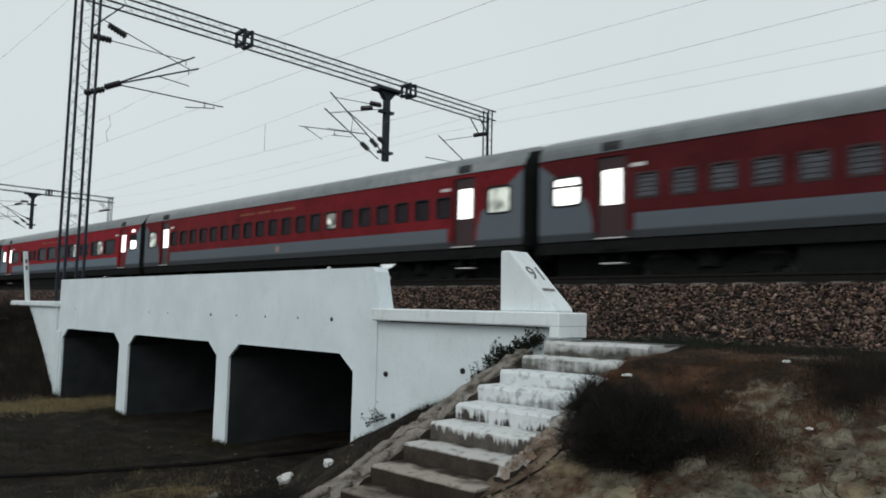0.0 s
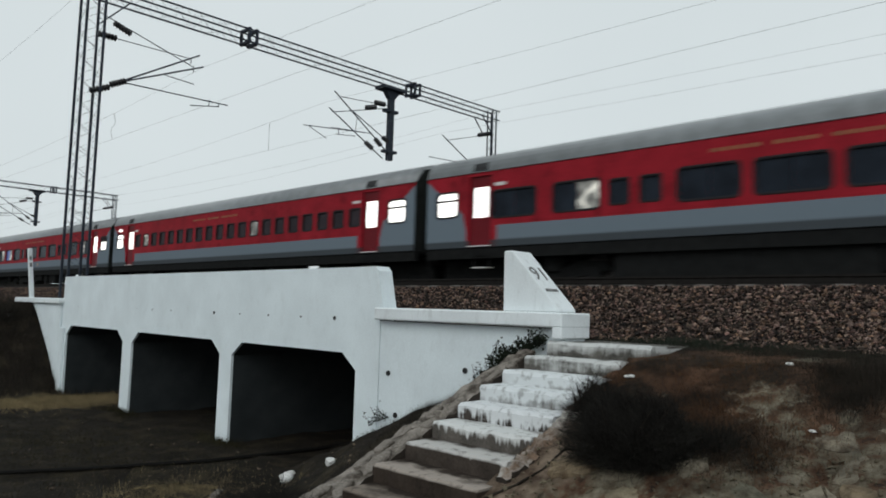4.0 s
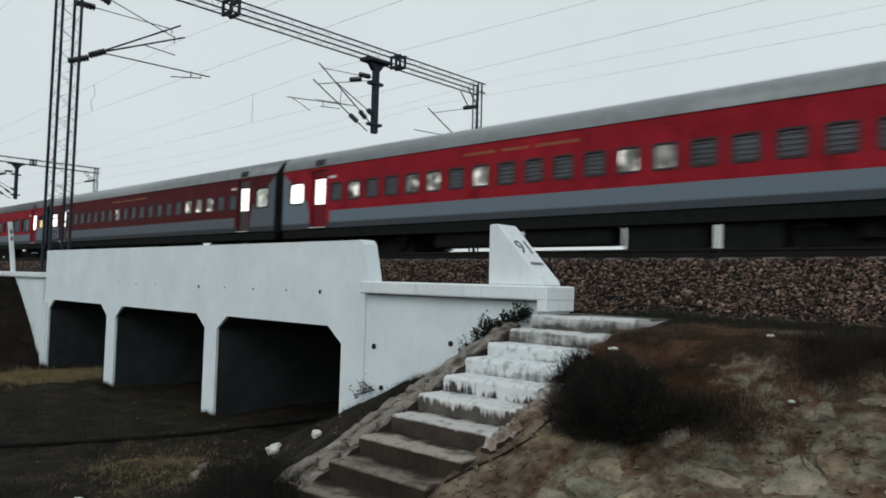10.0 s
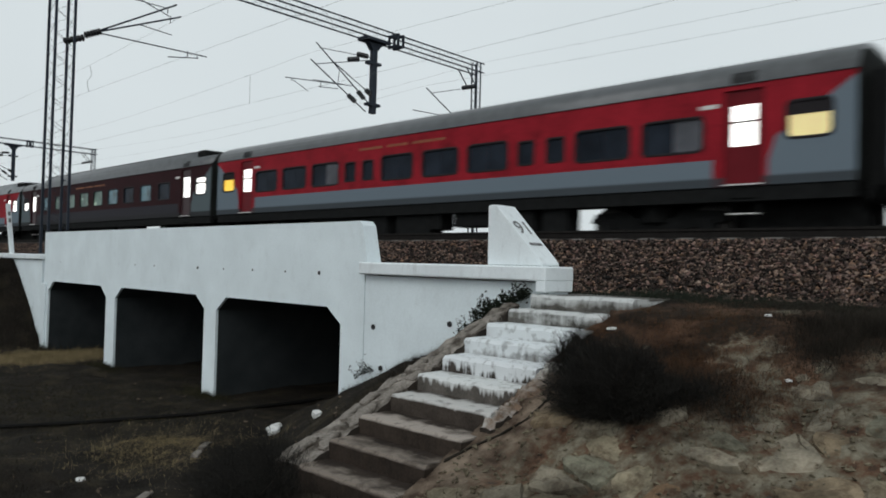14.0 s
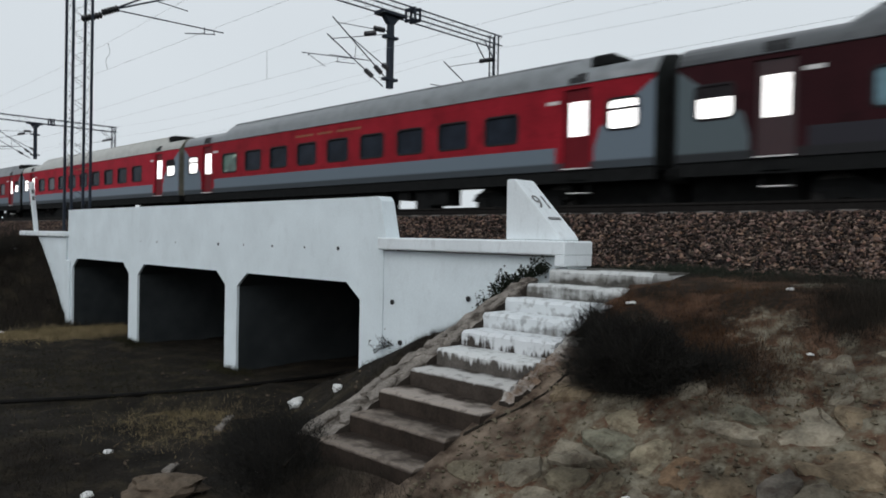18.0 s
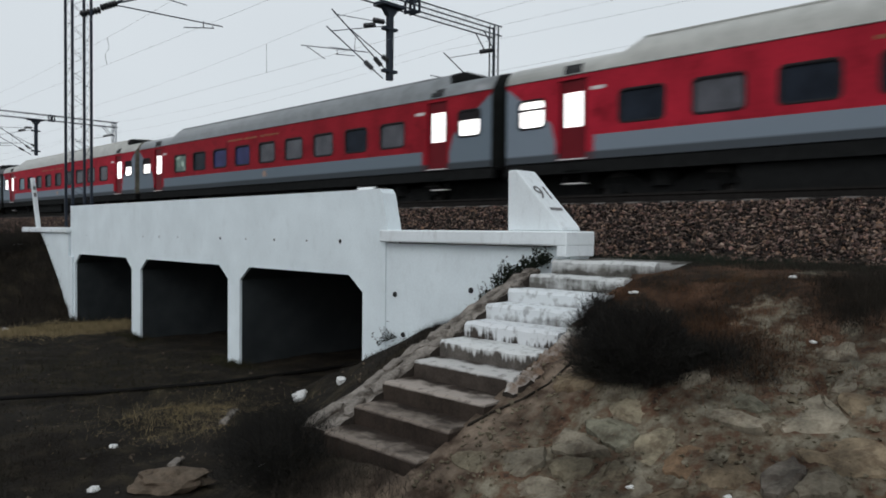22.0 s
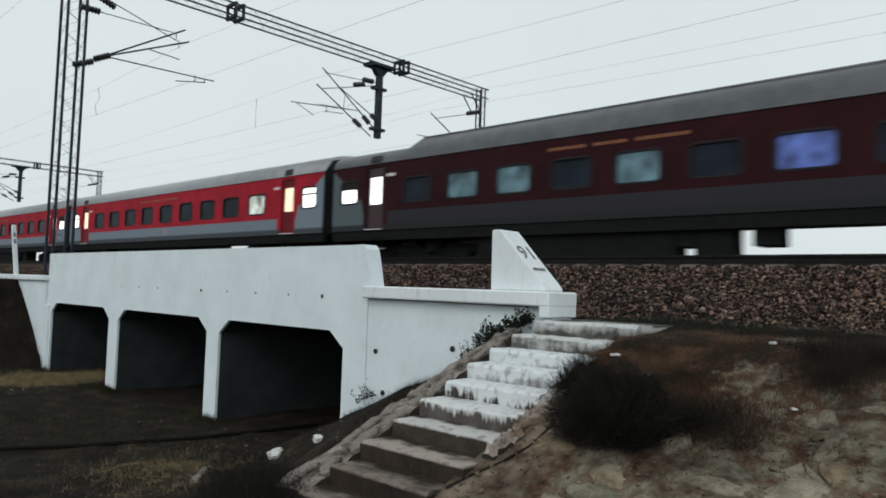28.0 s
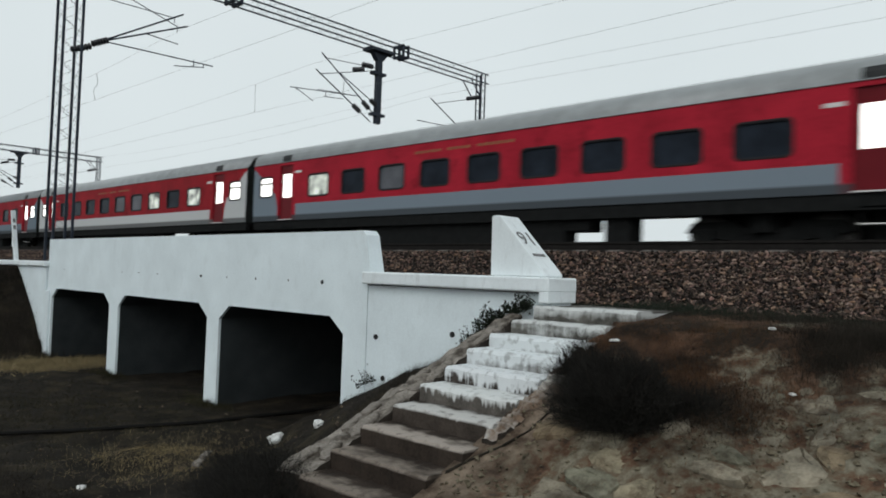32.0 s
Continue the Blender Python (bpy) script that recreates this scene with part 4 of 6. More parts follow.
def portal(y):
    ob = thing("line_portal", (0, y, 0), "grey lattice steel portal carrying overhead line brackets over three tracks", "gantry", "overhead line portals")
    zb, zt = EYE + 8.90, EYE + 9.32
    zm = (zb + zt) / 2
    xl, xr = 7.45, 25.3
    bm = B()
    lattice(bm, (xl, 0, 2.3), (xl, 0, zt + 0.05), (1, 0, 0), (0, 1, 0), 0.5, 0.55, 0.062, 0.008, 30)
    part("mast", bm, M_STEEL, ob)
    bm = B()
    lattice(bm, (xr, 0, 2.3), (xr, 0, zt + 0.05), (1, 0, 0), (0, 1, 0), 0.26, 0.30, 0.045, 0.008, 30)
    part("mast", bm, M_STEEL, ob)
    bm = B()
    lattice(bm, (xl - 0.2, 0, zm), (xr + 0.25, 0, zm), (0, 1, 0), (0, 0, 1), 0.5, 0.42, 0.046, 0.006, 44)
    part("boom", bm, M_STEEL, ob)
    for x in (12.55, 20.25):
        for dx in (-0.14, 0.14):
            for dz in (-0.22, 0.22):
                bm = B()
                box(bm, x + dx - 0.05, x + dx + 0.05, -0.30, 0.30, zm + dz - 0.05, zm + dz + 0.05)
                part("splice_plate", bm, M_STEEL, ob)
            for dy in (-0.27, 0.27):
                bm = B()
                box(bm, x + dx - 0.045, x + dx + 0.045, dy - 0.03, dy + 0.03, zm - 0.168, zm + 0.168)
                part("splice_plate", bm, M_STEEL, ob)
    for x, s in ((xl, 1), (xr, -1)):
        for dy in (-0.25, 0.25):
            bm = B()
            bar(bm, (x + s * 0.25, dy, zb - 0.75), (x + s * 0.95, dy, zb), 0.04)
            part("knee_brace", bm, M_STEEL, ob)
    # drop post for the middle track
    xd = 19.05
    bm = B()
    box(bm, xd - 0.11, xd + 0.13, -0.10, 0.10, EYE + 5.95, zb - 0.1, 0.01)
    box(bm, xd - 0.62, xd + 0.55, -0.30, 0.30, zb - 0.12, zb + 0.02, 0.02)
    prism(bm, [(xd - 0.38, zb - 0.12), (xd + 0.38, zb - 0.12), (xd + 0.15, zb - 0.42), (xd - 0.15, zb - 0.42)], "y", -0.12, 0.12)
    for z in (EYE + 6.3, EYE + 7.95):
        box(bm, xd - 0.33, xd + 0.32, -0.13, 0.13, z - 0.05, z + 0.05)
    part("drop_post", bm, M_STEEL, ob)
    bracket(ob, [((xd, 8.18), (16.38, 7.98), 0.014), ((xd, 8.10), (16.18, 7.32), 0.016), ((xd, 6.2), (16.24, 8.14), 0.026), ((18.7, 5.98), (16.01, 7.46), 0.026),
                 ((xd, 6.66), (17.11, 7.57), 0.022), ((18.09, 6.87), (14.92, 6.57), 0.016), ((15.19, 6.57), (15.94, 6.26), 0.014), ((18.09, 6.87), (16.12, 6.73), 0.013),
                 ((16.4, 6.52), (17.31, 6.61), 0.014), ((15.19, 6.60), (15.19, 6.50), 0.012), ((16.5, 6.72), (16.5, 6.5), 0.012), ((17.35, 7.36), (17.3, 6.8), 0.012)],
            [((18.75, 8.18), (18.2, 8.15)), ((18.3, 7.98), (17.75, 7.83)), ((18.62, 6.47), (18.28, 6.71)), ((18.18, 6.27), (17.8, 6.48)), ((18.98, 6.70), (18.68, 6.84))])
    bracket(ob, [((xl + 0.2, 7.80), (10.52, 7.82), 0.014), ((xl + 0.2, 8.45), (10.59, 7.58), 0.016), ((8.3, 6.5), (10.8, 8.01), 0.026), ((8.3, 6.5), (10.96, 7.67), 0.026),
                 ((9.6, 7.09), (10.66, 7.02), 0.016), ((8.3, 6.53), (11.88, 6.60), 0.02), ((10.57, 6.31), (11.58, 6.49), 0.016), ((11.22, 6.64), (11.22, 6.42), 0.014), ((11.55, 6.60), (11.55, 6.46), 0.012),
                 ((10.52, 7.86), (10.52, 7.66), 0.012), ((10.62, 7.62), (10.62, 7.38), 0.012)],
            [((7.62, 7.80), (8.18, 7.81)), ((8.05, 8.26), (8.6, 8.06)), ((xl + 0.05, 6.06), (8.06, 6.30)), ((8.06, 6.36), (8.52, 6.60))])
    bracket(ob, [((xr, 8.25), (22.32, 7.40), 0.014), ((22.07, 7.58), (24.95, 6.1), 0.026), ((24.0, 6.6), (21.3, 6.5), 0.018)], [((xr - 0.1, 8.26), (24.35, 8.02))])
    bm = B()
    box(bm, xl - 0.45, xl + 0.45, -0.45, 0.45, 1.9, 2.5, 0.03)
    part("footing", bm, M_SLEEPER, ob, "grey concrete footing")
    bm = B()
    box(bm, xr - 0.45, xr + 0.45, -0.45, 0.45, 1.9, 2.95, 0.03)
    part("footing", bm, M_SLEEPER, ob, "grey concrete footing")
    return ob


first_portal = portal(PORTALS[0])
for y in PORTALS[1:]:
    copy_thing(first_portal, Matrix.Translation((0, y, 0)))


# ---- overhead wires ----
def wire(name, x, z, r, label, sag=0.0, bays=((-60, 22), (22, 66), (66, 112), (112, 160), (160, 230))):
    bm = B()
    pts = [(x, bays[0][0], z)]
    for a, b in bays:
        n = 8 if sag else 1
        pts += [(x, a + (b - a) * i / n, z - sag * 4 * (i / n) * (1 - i / n)) for i in range(1, n + 1)]
    strand(bm, pts, r)
    return solid(name, bm, M_WIRE, label, "wire", "overhead wires")


for x in (10.9, 15.85, 21.9):
    wire("contact_wire", x, EYE + 6.3, 0.0036, "thin dark contact wire over a track")
    wire("catenary_wire", x, EYE + 7.62, 0.0034, "thin dark catenary wire sagging between portals", 0.55)
for x, z in ((7.45, 9.38), (25.45, 9.38)):
    wire("feeder_wire", x, EYE + z, 0.0036, "thin dark feeder wire along the line", 0.5)
# looped jumper wires
for x, y, top in ((10.9, 29.1, 7.32), (15.85, 25.8, 7.45)):
    bm = B()
    pts = [(x + 0.18 * math.sin(k * 0.6283), y + 0.3 * math.sin(k * 0.6283), EYE + top + (6.3 - top) * k / 10) for k in range(11)]
    strand(bm, pts, 0.009)
    solid("jumper", bm, M_WIRE, "curled jumper between the overhead wires", "wire", "jumpers")


# ---- the train ----
def wall_with_openings(bm, x, y0, y1, z0, z1, holes, depth):
    """A flat side with rectangular openings and their reveals; depth goes towards +x."""
    ys = sorted({y0, y1, *[h[i] for h in holes for i in (0, 1)]})
    zs = sorted({z0, z1, *[h[i] for h in holes for i in (2, 3)]})
    grid = {}

    def vert(i, j):
        if (i, j) not in grid:
            grid[i, j] = bm.verts.new((x, ys[i], zs[j]))
        return grid[i, j]
    for i in range(len(ys) - 1):
        for j in range(len(zs) - 1):
            cy, cz = (ys[i] + ys[i + 1]) / 2, (zs[j] + zs[j + 1]) / 2
            if any(h[0] < cy < h[1] and h[2] < cz < h[3] for h in holes):
                continue
            bm.faces.new((vert(i, j), vert(i, j + 1), vert(i + 1, j + 1), vert(i + 1, j)))
    for a, b, c, d in holes:
        o = [(a, c), (b, c), (b, d), (a, d)]
        for k in range(4):
            p, q = o[k], o[(k + 1) % 4]
            bm.faces.new([bm.verts.new(v) for v in ((x, *p), (x, *q), (x + depth, *q), (x + depth, *p))])


HALF = 11.87
LAYOUT = {
    "S": [(3.0 + 0.926 * k, 3.55 + 0.926 * k, 2.16, 2.72) for k in range(20)],
    "W": [(a, b, 2.03, 2.76) for a, b in ((2.98, 4.40), (4.80, 6.20), (6.60, 8.05), (10.27, 11.64), (12.12, 13.52), (13.93, 15.32), (17.54, 19.0), (19.39, 20.8))]
         + [(a, b, 2.1, 2.68) for a, b in ((8.45, 8.93), (9.35, 9.83), (15.75, 16.2), (16.68, 17.15))],
    "V": [(a, b, 2.03, 2.76) for a, b in ((2.78, 4.28), (4.89, 6.28), (8.38, 9.80), (10.13, 11.62), (11.93, 13.43), (13.78, 15.25), (17.42, 19.03), (19.31, 20.72))]
         + [(a, b, 2.1, 2.68) for a, b in ((6.6, 7.08), (7.45, 7.93), (15.72, 16.2), (16.5, 16.98))],
    "A": [(3.68 + 1.868 * k, 4.82 + 1.868 * k, 2.05, 2.79) for k in range(9)],
    "B": [(3.70 + 1.915 * k, 4.84 + 1.915 * k, 2.05, 2.79) for k in range(9)],
    "C": [(4.12 + 1.87 * k, 5.24 + 1.87 * k, 2.05, 2.79) for k in range(9)],
}
ENDS = [(0.58, 1.40, 2.14, 2.86), (22.60, 23.42, 2.14, 2.86)]
DOORS = [(1.88, 2.72, 1.25, 3.26), (21.28, 22.12, 1.25, 3.26)]
cache = {}


def shared(key, build, material, smooth=False):
    if key not in cache:
        cache[key] = to_mesh(key.split("|")[0], build(), material, smooth)
    return cache[key]


ROOF_PROFILE = [(-1.62, 3.38), (-1.605, 3.53), (-1.55, 3.67), (-1.43, 3.80), (-1.22, 3.92), (-0.9, 4.02), (-0.45, 4.09), (0.0, 4.11)]


def roof_bm(hump):
    bm = B()
    prof = ROOF_PROFILE + [(-a, b) for a, b in ROOF_PROFILE[-2::-1]]
    stations = [(-HALF, 0), (HALF, 0)]
    if hump:
        stations = [(-HALF, 0), (-9.7, 0), (-9.55, 1), (7.95, 1), (8.45, 0), (HALF, 0)]
    rings = []
    for y, h in stations:
        low = -0.10 if hump else 0.0
        rings.append([bm.verts.new((a, y, b + (low + (0.30 * h if hump else 0)) * max(0, (b - 3.38) / 0.73) ** 0.7)) for a, b in prof])
    for r, q in zip(rings, rings[1:]):
        for i in range(len(prof) - 1):
            bm.faces.new((r[i], r[i + 1], q[i + 1], q[i]))
    bm.faces.new(rings[0])
    bm.faces.new(rings[-1][::-1])
    if hump:  # rib along the raised part
        box(bm, -1.25, -1.19, -9.5, 7.9, 4.05, 4.11)
    # drip ledge and seams
    box(bm, -1.645, -1.60, -HALF, HALF, 3.365, 3.395)
    return bm


def body_bm(kind):
    bm = B()
    flip = [(12 - b, 12 - a, c, d) for a, b, c, d in LAYOUT[kind] + ENDS + DOORS]
    wall_with_openings(bm, -1.62, -HALF, HALF, 1.20, 3.38, flip, 0.09)
    # far side, ends, floor
    for q in (((1.62, -HALF, 1.20), (1.62, HALF, 1.20), (1.62, HALF, 3.38), (1.62, -HALF, 3.38)),
              ((-1.62, -HALF, 1.20), (1.62, -HALF, 1.20), (1.62, HALF, 1.20), (-1.62, HALF, 1.20)),
              ((-1.50, -HALF, 3.37), (1.62, -HALF, 3.37), (1.62, HALF, 3.37), (-1.50, HALF, 3.37))):
        bm.faces.new([bm.verts.new(v) for v in q])
    return bm


def rounded(a, b, c, d, r, n=4):
    """Corner points of a rectangle with rounded corners, as (y, z)."""
    out = []
    for cy, cz, start in ((b - r, d - r, 0), (a + r, d - r, 90), (a + r, c + r, 180), (b - r, c + r, 270)):
        for k in range(n + 1):
            t = radians(start + 90 * k / n)
            out.append((cy + r * math.cos(t), cz + r * math.sin(t)))
    return out


def frame_bm(a, b, c, d, w=0.05):
    """A rubber gasket with rounded corners round a window."""
    bm = B()
    r = 0.15 if d - c > 0.7 else 0.08
    o, i = rounded(a - w, b + w, c - w, d + w, r), rounded(a + 0.012, b - 0.012, c + 0.012, d - 0.012, r * 0.75)
    loops = [[bm.verts.new((x, *p)) for p in q] for x, q in ((-1.60, o), (-1.628, o), (-1.634, [((p[0] + q[0]) / 2, (p[1] + q[1]) / 2) for p, q in zip(o, i)]), (-1.626, i), (-1.58, i))]
    k = len(o)
    for u, v in zip(loops, loops[1:]):
        for j in range(k):
            bm.faces.new((u[j], u[(j + 1) % k], v[(j + 1) % k], v[j]))
    return bm


WHEEL = 0.458      # wheel radius
WHEELSETS = {}     # those that turn alike: by their place in the bogie and the way the bogie faces


def bogie(parent, y):
    def frame_():
        bm = B()
        for x in (-1.0, 1.0):
            prism(bm, [(-1.75, 0.52), (-1.6, 0.74), (-0.7, 0.78), (-0.45, 0.60), (0.45, 0.60), (0.7, 0.78), (1.6, 0.74), (1.75, 0.52), (1.2, 0.40), (0.7, 0.34), (-0.7, 0.34), (-1.2, 0.40)], "x", x - 0.09, x + 0.09)
            for yy in (-1.28, 1.28):
                box(bm, x - 0.16, x + 0.16, yy - 0.2, yy + 0.2, 0.30, 0.60, 0.03)
            rod(bm, (x - 0.0, 0, 0.5), (x - 0.0, 0, 1.0), 0.28, 12)
        box(bm, -1.1, 1.1, -0.35, 0.35, 0.45, 0.85, 0.03)
        box(bm, -0.6, 0.6, -1.7, 1.9, 0.2, 1.12, 0.05)
        box(bm, -0.75, 0.75, 1.95, 4.45, 0.3, 1.12, 0.05)
        return bm

    def wheel_():
        bm = B()
        for x in (-0.84, 0.84):
            rod(bm, (x - 0.07, 0, 0), (x + 0.07, 0, 0), WHEEL, 24)
            s = 0.1 if x < 0 else -0.1
            rod(bm, (x + s - 0.02, 0, 0), (x + s + 0.02, 0, 0), 0.485, 24)
            rod(bm, (x - 0.09, 0, 0), (x + 0.09, 0, 0), 0.36, 16)
        rod(bm, (-1.05, 0, 0), (1.05, 0, 0), 0.085, 10)
        return bm
    bo = part("bogie", shared("bogie_frame", frame_, M_UNDER), None, parent)
    bo.matrix_basis = pose(0, y, 0, 0, 0, 0 if y > 0 else 180)
    for yy in (-1.28, 1.28):
        w = part("wheelset", shared("wheelset", wheel_, M_WHEEL), None, bo)
        w.location = (0, yy, WHEEL)
        WHEELSETS.setdefault((yy, 1 if y > 0 else -1), []).append(w)


def set_material(ob, material):
    ob.material_slots[0].link = "OBJECT"
    ob.material_slots[0].material = material


# equipment under each coach: where it begins and ends along the coach, and its lower edge above the rail
UNDERFLOOR = {
    1: ((6.57, 11.37, 0.20), (11.39, 11.72, 0.42), (11.74, 12.97, 0.20), (12.99, 13.32, 0.45), (13.34, 14.12, 0.20), (15.07, 17.17, 0.52)),
    2: ((6.60, 12.45, 0.20), (12.47, 13.27, 0.36), (13.28, 13.55, 0.50), (13.57, 14.45, 0.40), (15.05, 15.65, 0.59), (15.67, 16.30, 0.37), (16.32, 16.75, 0.57), (16.77, 17.36, 0.49)),
    4: ((7.67, 8.53, 0.30), (8.55, 11.39, 0.45), (11.41, 12.34, 0.55), (12.82, 13.40, 0.38), (13.77, 14.93, 0.36), (16.49, 16.74, 0.55)),
    5: ((7.86, 10.53, 0.45), (11.12, 13.84, 0.44), (14.21, 16.19, 0.20), (16.53, 17.86, 0.20)),
    7: ((6.43, 10.34, 0.20), (10.79, 12.28, 0.20), (12.30, 12.71, 0.42), (13.24, 15.11, 0.48), (15.12, 15.42, 0.60), (15.44, 16.14, 0.20), (16.41, 17.19, 0.20)),
    8: ((7.45, 10.15, 0.78), (10.17, 11.23, 0.56), (11.25, 13.90, 0.38), (14.37, 16.31, 0.20)),
    9: ((6.36, 12.84, 0.20), (12.86, 13.36, 0.52), (13.38, 14.16, 0.20), (14.70, 15.27, 0.60), (15.56, 16.22, 0.20), (16.24, 16.96, 0.41)),
    10: ((6.48, 12.77, 0.20), (12.79, 13.29, 0.55), (13.30, 14.16, 0.20), (14.19, 14.55, 0.66), (14.57, 15.08, 0.50), (15.86, 16.39, 0.53), (16.41, 17.09, 0.46)),
    11: ((7.68, 11.15, 0.76), (11.17, 13.98, 0.41), (14.38, 16.32, 0.20), (16.34, 16.88, 0.49)),
    12: ((7.70, 12.13, 0.40), (12.51, 14.60, 0.39), (14.64, 16.65, 0.20), (17.10, 17.90, 0.20)),
    13: ((6.60, 12.62, 0.20), (12.64, 13.04, 0.50), (13.06, 13.92, 0.20), (14.35, 14.90, 0.50)),
    14: ((6.55, 7.18, 0.20), (7.55, 8.38, 0.20), (8.64, 9.02, 0.36), (9.04, 12.75, 0.20), (12.77, 13.21, 0.59), (13.23, 14.04, 0.20), (14.45, 15.11, 0.65), (15.40, 16.03, 0.20), (16.05, 16.49, 0.45)),
    15: ((6.52, 14.56, 0.20), (14.58, 15.34, 0.59), (15.75, 16.45, 0.20)),
}


def coach(index, kind, hump, body_paint, roof_paint, lit, label, ends=("L", "L"), doors=("L", "L"), haze=(), signs=True, emblem=False, vents=()):
    """lit: {window number: material}; windows count from the leading end (the far one in the picture's depth is 0)."""
    ob = thing("passenger_coach", (TRACKS[1], 0, RAIL), label, "railway coach", "coaches of the train")
    set_material(part("body", shared("body|" + kind, lambda: body_bm(kind), P_RED), None, ob), body_paint)
    set_material(part("roof", shared("roof|%d" % hump, lambda: roof_bm(hump), M_ROOF, True), None, ob), roof_paint)
    for side in (-1, 1):
        def end_bm():
            bm = B()
            prism(bm, [(-1.60, 1.20), (1.60, 1.20), (1.60, 3.36), (1.30, 3.80), (0.6, 3.98), (-0.6, 3.98), (-1.30, 3.80), (-1.60, 3.36)], "y", HALF - 0.02, HALF + 0.012)
            return bm
        wall_end = part("end_wall", shared("end_wall", end_bm, M_END), None, ob, "cream end wall" if roof_paint == M_ROOF_C else "dark sooty end wall")
        wall_end.rotation_euler = (0, 0, 0 if side > 0 else math.pi)
        if roof_paint == M_ROOF_C:
            set_material(wall_end, M_END_C)
    glow = {"g": M_GLINT, "L": M_LIT, "F": M_LIT, "w": M_LITWARM, "D": M_LITDIM, "U": M_LIT, "q": M_GLASS_B, "Y": M_YELLOW, "y": M_YELLOW_P, "B": M_LITBLUE, "t": M_GREENLIT, "T": M_LITTEAL, "G": M_GLASS_G, "-": M_GLASS_S if kind == "S" else M_GLASS}
    for k, (a, b, c, d) in enumerate(LAYOUT[kind] + ENDS):
        a, b = 12 - b, 12 - a
        size = "%.2f %.2f" % (b - a, d - c)
        w, h = b - a, d - c
        win = part("window", shared("window|" + size, lambda: frame_bm(-w / 2, w / 2, -h / 2, h / 2), M_FRAME), None, ob)
        win.location = (0, (a + b) / 2, (c + d) / 2)
        if kind == "S" and haze == "all" and k < len(LAYOUT[kind]):
            set_material(win, M_FRAME_G)

        n = len(LAYOUT[kind])
        state = ends[k - n] if k >= n else lit.get(k, "G" if (haze == "all" or k in haze) else "-")
        if k < n and kind in "SWV":
            state = state.replace("L", "g").replace("D", "g")
        halves = 2 if kind in "WV" and k < 8 else 1
        for half in range(halves):
            def pane_bm():
                bm = B()
                box(bm, -1.575, -1.56, -w / 2 / halves, w / 2 / halves - (0.02 if halves == 2 else 0), -h / 2, h / 2)
                return bm
            pane = part("pane", shared("pane|%s %d" % (size, halves), pane_bm, M_GLASS), None, win)
            if halves == 2:
                pane.location = (0, w / 4 - half * w / 2, 0)
            set_material(pane, glow[(state * 2)[half]])
        if k >= n and state in "LYUy":
            def rail_bm():
                bm = B()
                box(bm, -1.60, -1.577, -w / 2, w / 2, h * 0.14, h * 0.22)
                if state in "YUy":
                    box(bm, -1.60, -1.578, -w / 2, w / 2, h * 0.22, h / 2)
                return bm
            part("sash_bar", shared("sash|" + state, rail_bm, M_FRAME), None, win)
        if kind == "S" and k < n and haze == "all" and state not in "Lg":
            def bars_bm():
                bm = B()
                for j in range(5):
                    z = -h / 2 + h * (j + 0.5) / 5
                    box(bm, -1.60, -1.585, -w / 2, w / 2, z - 0.022, z + 0.022)
                return bm
            part("shutter_slats", shared("slats", bars_bm, M_GLASS_G), None, win, "grey window slats")
    for y in vents:
        def vent_bm():
            bm = B()
            box(bm, -1.632, -1.615, -0.2, 0.2, 3.02, 3.15, 0.006)
            return bm
        part("vent_light", shared("vent_light", vent_bm, M_LIT), None, ob, "lit ventilator over the end window").location = (0, y, 0)
    for k, (a, b, c, d) in enumerate(DOORS):
        def leaf_bm():
            bm = B()
            wall_with_openings(bm, -1.56, -0.42, 0.42, 1.25, 3.26, [(-0.27, 0.27, 2.06, 2.94)], 0.03)
            box(bm, -1.50, -1.49, -0.42, 0.42, 1.25, 2.05)
            return bm
        door = part("door", shared("door", leaf_bm, M_DOOR), None, ob)
        set_material(door, M_DOOR_D if body_paint in (P_MAROON, P_DULL, P_MID) else M_DOOR)
        door.location = (0, 12 - (a + b) / 2, 0)

        def glass_bm():
            bm = B()
            box(bm, -1.545, -1.535, -0.27, 0.27, 2.06, 2.94)
            return bm
        set_material(part("door_pane", shared("door_pane", glass_bm, M_GLASS), None, door), glow[doors[k]])

        if kind == "W" and doors[k] == "L":
            def bar_bm():
                bm = B()
                box(bm, -1.556, -1.547, -0.27, 0.27, 2.56, 2.60)
                return bm
            part("door_bar", shared("door_bar", bar_bm, M_FRAME), None, door, "dark bar across the door window")

        def sill_bm():
            bm = B()
            box(bm, -1.66, -1.58, -0.42, 0.42, 1.215, 1.245)
            return bm
        part("threshold", shared("threshold", sill_bm, M_SIGN), None, door, "pale metal threshold")

        def hood_bm():
            bm = B()
            prism(bm, [(-1.632, 3.40), (-1.618, 3.53), (-1.57, 3.64), (-1.50, 3.64), (-1.50, 3.40)], "y", -0.26, 0.26)
            return bm
        part("door_hood", shared("door_hood", hood_bm, M_SOOT), None, ob, "sooty patch over the door").location = (0, 12 - (a + b) / 2, 0)

        def step_bm():
            bm = B()
            box(bm, -1.58, -1.35, -0.3, 0.3, 0.92, 0.95)
            for y in (-0.3, 0.3):
                box(bm, -1.5, -1.46, y - 0.02, y + 0.02, 0.62, 1.07)
            return bm
        part("step_hanger", shared("step_hanger", step_bm, M_UNDER), None, door)

        def foot_bm():
            bm = B()
            box(bm, -1.58, -1.35, -0.3, 0.3, 0.60, 0.63)
            return bm
        part("footboard", shared("footboard", foot_bm, M_SIGN), None, door, "pale worn footboard")

